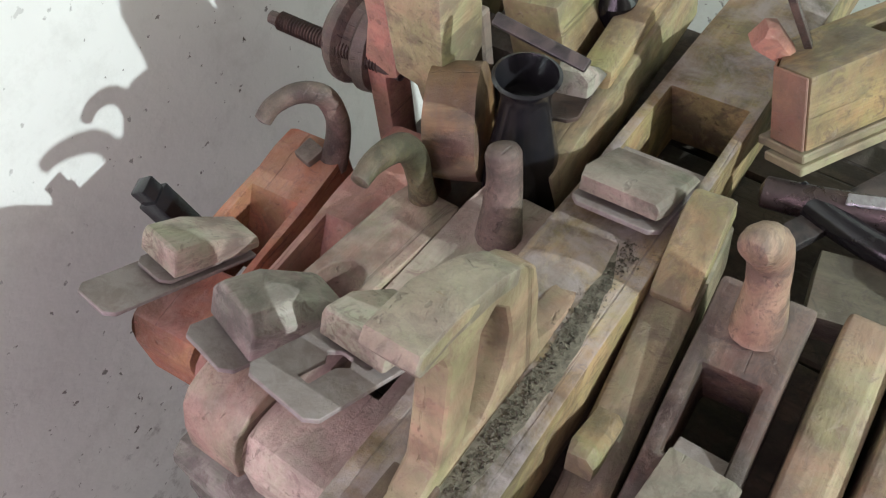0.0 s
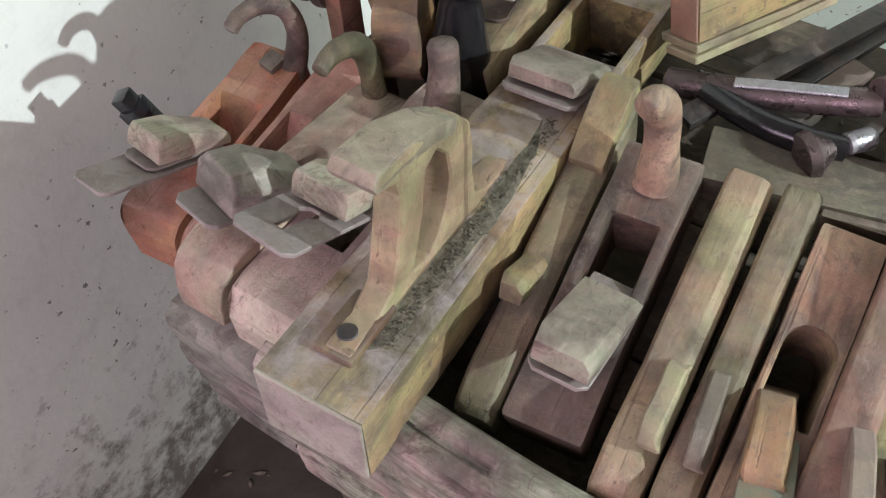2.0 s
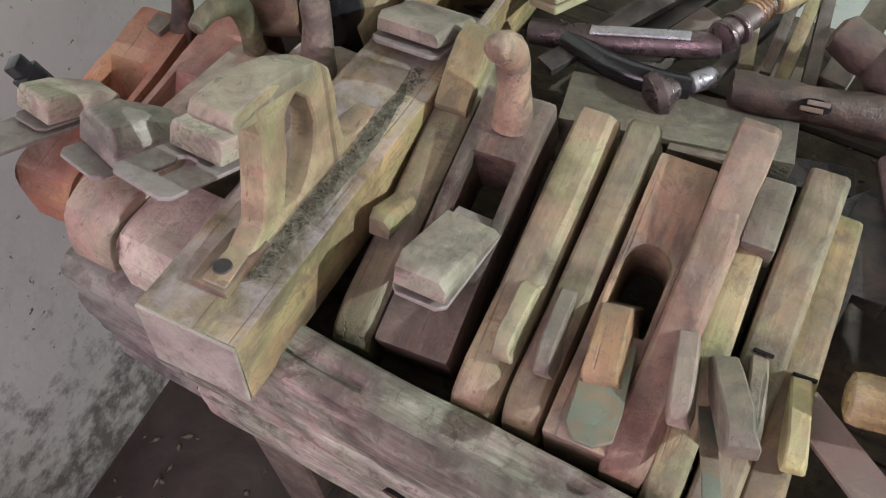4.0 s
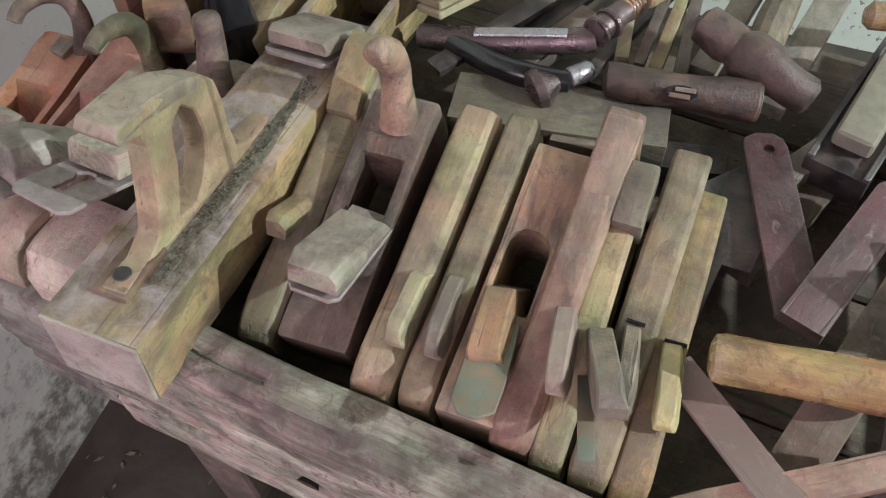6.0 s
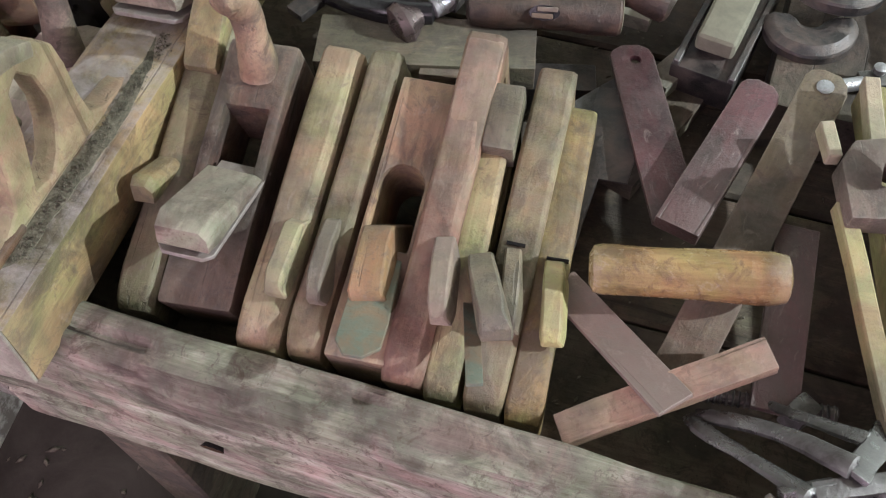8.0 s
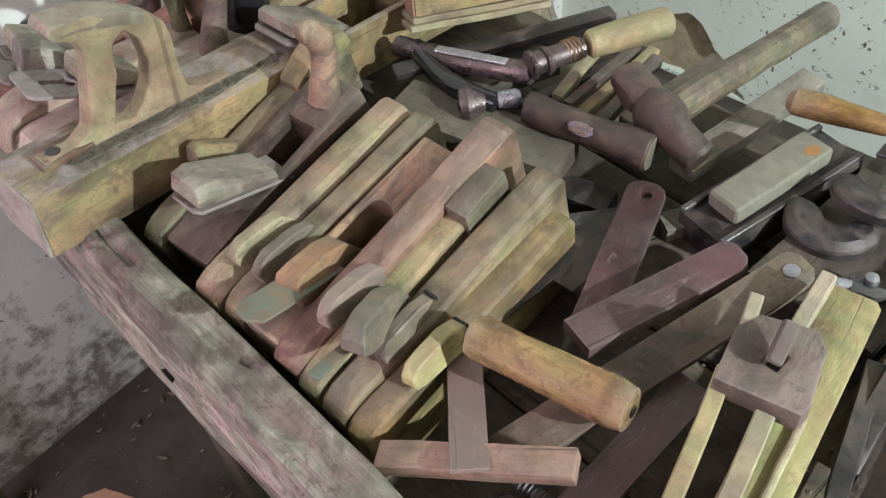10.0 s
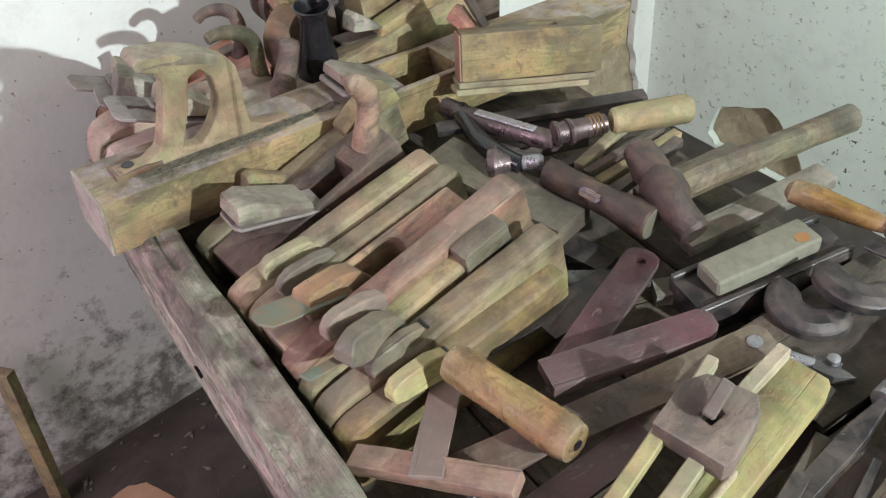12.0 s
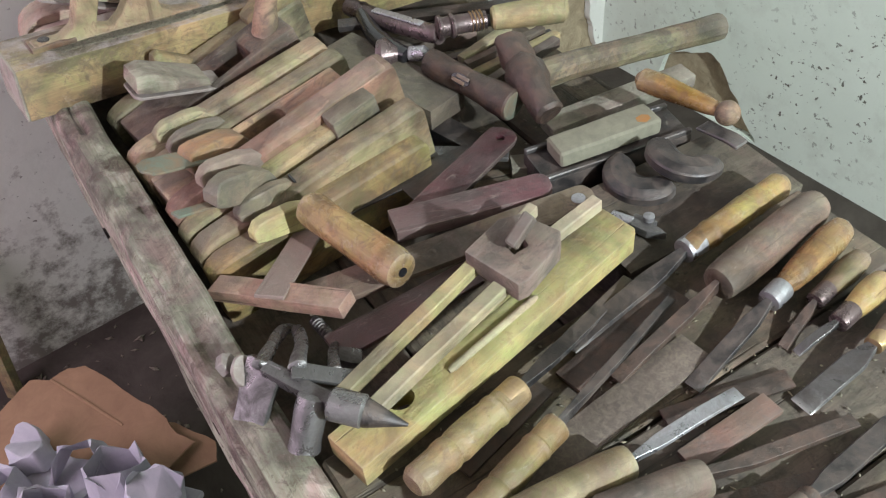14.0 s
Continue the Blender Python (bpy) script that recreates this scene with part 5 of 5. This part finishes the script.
part("disc", finish(turned([(0.01, 0), (0.038, 0.002), (0.042, 0.008), (0.042, 0.014), (0.036, 0.02), (0.036, 0.028), (0.042, 0.034), (0.04, 0.044), (0.012, 0.047)], 26), 0, 0, 0.0006), W_BROWN, wh)
bk = thing("round_block", pose(-0.225, 0.31, 0.80), "brown drum-shaped wooden block", "block")
part("drum", finish(turned([(0.03, 0), (0.042, 0.003), (0.044, 0.02), (0.044, 0.04), (0.03, 0.044)], 26), 0, 0, 0.0006), W_ORANGE, bk, "", pose(-0.027, -0.015, 0.08, 0, 0, -62))
# board added so the shaded gap under the pile stays dark
strip("gap_filler_board", (-0.225, 0.255, 0.789), (-0.225, 0.43, 0.789), 0.2, 0.023, W_BROWN, "added dark board that darkens the gap under the corner pile", "board")
jug = thing("iron_jug", pose(-0.182, 0.302, 0.79, -3, 3, 0), "glossy black iron jug with a flared lip", "jug")
part("body", turned([(0.024, 0), (0.028, 0.008), (0.030, 0.045), (0.027, 0.08), (0.020, 0.115), (0.0165, 0.14), (0.019, 0.152), (0.0235, 0.159), (0.021, 0.16), (0.014, 0.14)], 28), I_BLACK, jug, "", pose(0, 0, 0, 90, 0, 0))
strip("steel_bar", (-0.207, 0.322, 0.974), (-0.138, 0.325, 0.962), 0.009, 0.006, I_DARK, "narrow steel bar with a bright edge on the jug", "bar", roll=30)
po = wooden_plane("olive_plane", (-0.165, 0.30, 0.872), (-0.176, 0.53, 0.90), 0.034, 0.055, W_OLIVE, "pale olive moulding plane behind the jug", wedge=(pose(0.004, 0.05, 0.028, -26, 0, 10), 0.024, 0.045, 0.022), iron=(pose(0.0, 0.035, 0.02, -20, 0, 12), 0.03, 0.09, False), group=PLANES, bevel=0.004, seed=41, iron_mat=I_RUST, wedge_mat=W_GREY)
bm = plate([(0.0, 0.0), (0.008, 0.016), (0.1, 0.022), (0.12, 0.008), (0.14, 0.0)], (), 0.026, axis="X")
bmesh.ops.translate(bm, verts=bm.verts, vec=(0.013, 0, 0))
part("grip", finish(bm, 0.004, 2, 0.0005), W_OLIVE, po, "raised tote", pose(0, 0.085, -0.003))
wooden_plane("far_plane", (-0.225, 0.385, 0.935), (-0.235, 0.60, 0.93), 0.05, 0.06, W_OLIVE, "olive wooden plane at the back of the pile", (0.05, 0.11, 0.03, 0.0), group=PLANES, bevel=0.005, seed=43, roll=-10)
wooden_plane("far_plane", (-0.275, 0.40, 0.96), (-0.30, 0.58, 0.95), 0.05, 0.06, W_OLIVE, "olive wooden plane stock on the pile", group=PLANES, bevel=0.006, seed=44, roll=12)
wooden_plane("far_plane", (-0.26, 0.385, 0.88), (-0.265, 0.60, 0.87), 0.14, 0.1, W_BROWN, "dark wooden stock at the bottom of the pile", group=PLANES, bevel=0.006, seed=45)
ir = thing("iron_plane", pose(-0.190, 0.452, 0.828), "black iron plane with a round knob", "hand plane", PLANES)
part("sole", finish(box(0.05, 0.15, 0.03, 0, -0.09, 0.04, 3), 0.003, 2, 0.0004), I_BLACK, ir)
part("knob", turned([(0.006, 0), (0.007, 0.012), (0.011, 0.018), (0.0165, 0.03), (0.0165, 0.04), (0.01, 0.05), (0.003, 0.052)], 20), I_BLACK, ir, "round black knob", pose(0, 0, 0.04, 90, 0, 0))
bb = strip("iron_tool", (-0.408, 0.172, 0.74), (-0.436, 0.158, 0.815), 0.024, 0.02, I_BLACK, "black iron tool end standing behind the planes", "iron tool")
part("tip", finish(box(0.018, 0.03, 0.016, 0, 0.0, 0), 0.002, 2, 0.0004), I_BLACK, bb, "", pose(0, 0.065, -0.002))

strip("loose_cutter", (0.262, 0.055, 0.888), (0.232, 0.140, 0.850), 0.011, 0.003, I_CORRODED, "slim loose cutter between two planes of the row", "plane iron")

# ---- floor beside the bench ----
cb = thing("cardboard_box", pose(-0.08, -0.19, FLOOR_Z, 0, 0, 25), "opened brown cardboard carton on the floor", "carton")
inv = cb.matrix_world.inverted()
part("body", finish(box(0.26, 0.2, 0.25, 0.02, -0.14, 0.25), 0.003, 1, 0.001), CARD, cb)
torn = [(-0.162, -0.319), (-0.205, -0.25), (-0.241, -0.194), (-0.22, -0.168), (-0.224, -0.135), (-0.214, -0.111), (-0.175, -0.088), (-0.10, -0.06), (-0.028, -0.031), (0.005, -0.03), (0.036, -0.01), (0.055, -0.06), (0.06, -0.2), (-0.05, -0.35)]
part("flap", finish(plate(ragged(torn, 0.0035, 6, 5), (), 0.004), 0.0006, 1, 0.0008), CARD, cb, "torn upper flap with a ragged edge", inv @ pose(0, 0, 0.27))
part("crease", finish(tube([(-0.219, -0.166, 0.2705), (-0.15, -0.135, 0.271), (-0.06, -0.095, 0.2705)], [0.0022, 0.003, 0.0022], 8, 0.5), 0, 0, 0.0003), CARD, cb, "folded crease", inv)
part("flap", finish(plate(ragged([(-0.06, -0.07), (-0.03, -0.022), (0.04, 0.018), (0.075, 0.005), (0.07, -0.1)], 0.003, 9, 4), (), 0.004), 0.0006, 1, 0.0008), CARD, cb, "", inv @ pose(0, 0, 0.252))
fm = thing("foam_tray", pose(0.072, -0.190, 0.272, 0, 0, 40), "broken grey moulded packing piece on the carton", "packing")
rng = random.Random(8)
part("tray", finish(plate(ragged(rect(-0.15, -0.11, 0.15, 0.085), 0.012, 3), (), 0.012), 0.002, 1, 0.003, 2), FOAM, fm, "", pose(0, 0, 0.012))
for k in range(12):
    x, y = -0.125 + 0.08 * (k % 4) + rng.uniform(-0.016, 0.016), 0.05 - 0.07 * (k // 4) + rng.uniform(-0.014, 0.014)
    hgt, a = rng.uniform(0.03, 0.07), rng.uniform(0, 60)
    r0 = rng.uniform(0.034, 0.05)
    ring = [(r0 * math.cos(radians(a + 60 * q)) * (1 + rng.uniform(-0.25, 0.2)), r0 * math.sin(radians(a + 60 * q)) * (1 + rng.uniform(-0.25, 0.2))) for q in range(6)]
    hole = [(u * 0.84, v * 0.84) for u, v in ring] if k % 3 else []
    cup = plate(ragged(ring, 0.009, k, 4), [hole] if hole else [], hgt, lambda u, v, i: (u * 1.15, v * 1.15))
    for v in cup.verts:
        v.co.z += noise.noise(Vector((v.co.x * 45, v.co.y * 45, k))) * 0.03 if v.co.z > -0.001 else 0.0
    part("cup", finish(cup, 0.0012, 1, 0.0025, k), FOAM, fm, "", pose(x, y, hgt + 0.01, rng.uniform(-22, 22), rng.uniform(-22, 22), a))
strip("leaning_stick", (-0.477, -0.273, 0.0), (-0.509, -0.234, 0.34), 0.03, 0.02, W_OLIVE, "weathered stick leaning by the wall", "stick")


# ---- crumbs ----


def crumbs(name, spots, count, size, material, label, seed):
    """Loose chips strewn over (x0, x1, y0, y1, z) patches, in one heap."""
    r = random.Random(seed)
    bm = bmesh.new()
    for _ in range(count):
        x0, x1, y0, y1, z = r.choice(spots)
        s = size * r.uniform(0.4, 1.6)
        c = Vector((r.uniform(x0, x1), r.uniform(y0, y1), z + s * 0.2))
        a = r.uniform(0, math.pi)
        u, v = Vector((math.cos(a), math.sin(a), r.uniform(-0.2, 0.2))) * s * r.uniform(0.8, 2.2), Vector((-math.sin(a), math.cos(a), 0)) * s * 0.7
        vs = [bm.verts.new(c + p) for p in (u, v, -u, -v, Vector((0, 0, s * 0.5)))]
        for k in range(4):
            bm.faces.new((vs[k], vs[(k + 1) % 4], vs[4]))
        bm.faces.new(vs[3::-1])
    ob = part(name, bm, material)
    return tagged(ob, label, "debris", kind="stuff")


crumbs("wood_chips", [(0.54, 0.85, 0.08, 0.58, 0.8222)], 260, 0.0016, W_OLIVE, "pale wood chips strewn on the dark planks", 3)
crumbs("grit", [(0.54, 0.85, 0.08, 0.58, 0.8222), (0.05, 0.5, 0.10, 0.58, 0.7655)], 500, 0.0013, SAWDUST, "dark grit and dust strewn on the bench boards", 5)
crumbs("floor_litter", [(-0.55, 0.0, -0.5, 0.1, FLOOR_Z + 0.0005)], 160, 0.005, SAWDUST, "dirt and litter on the cement floor", 7)
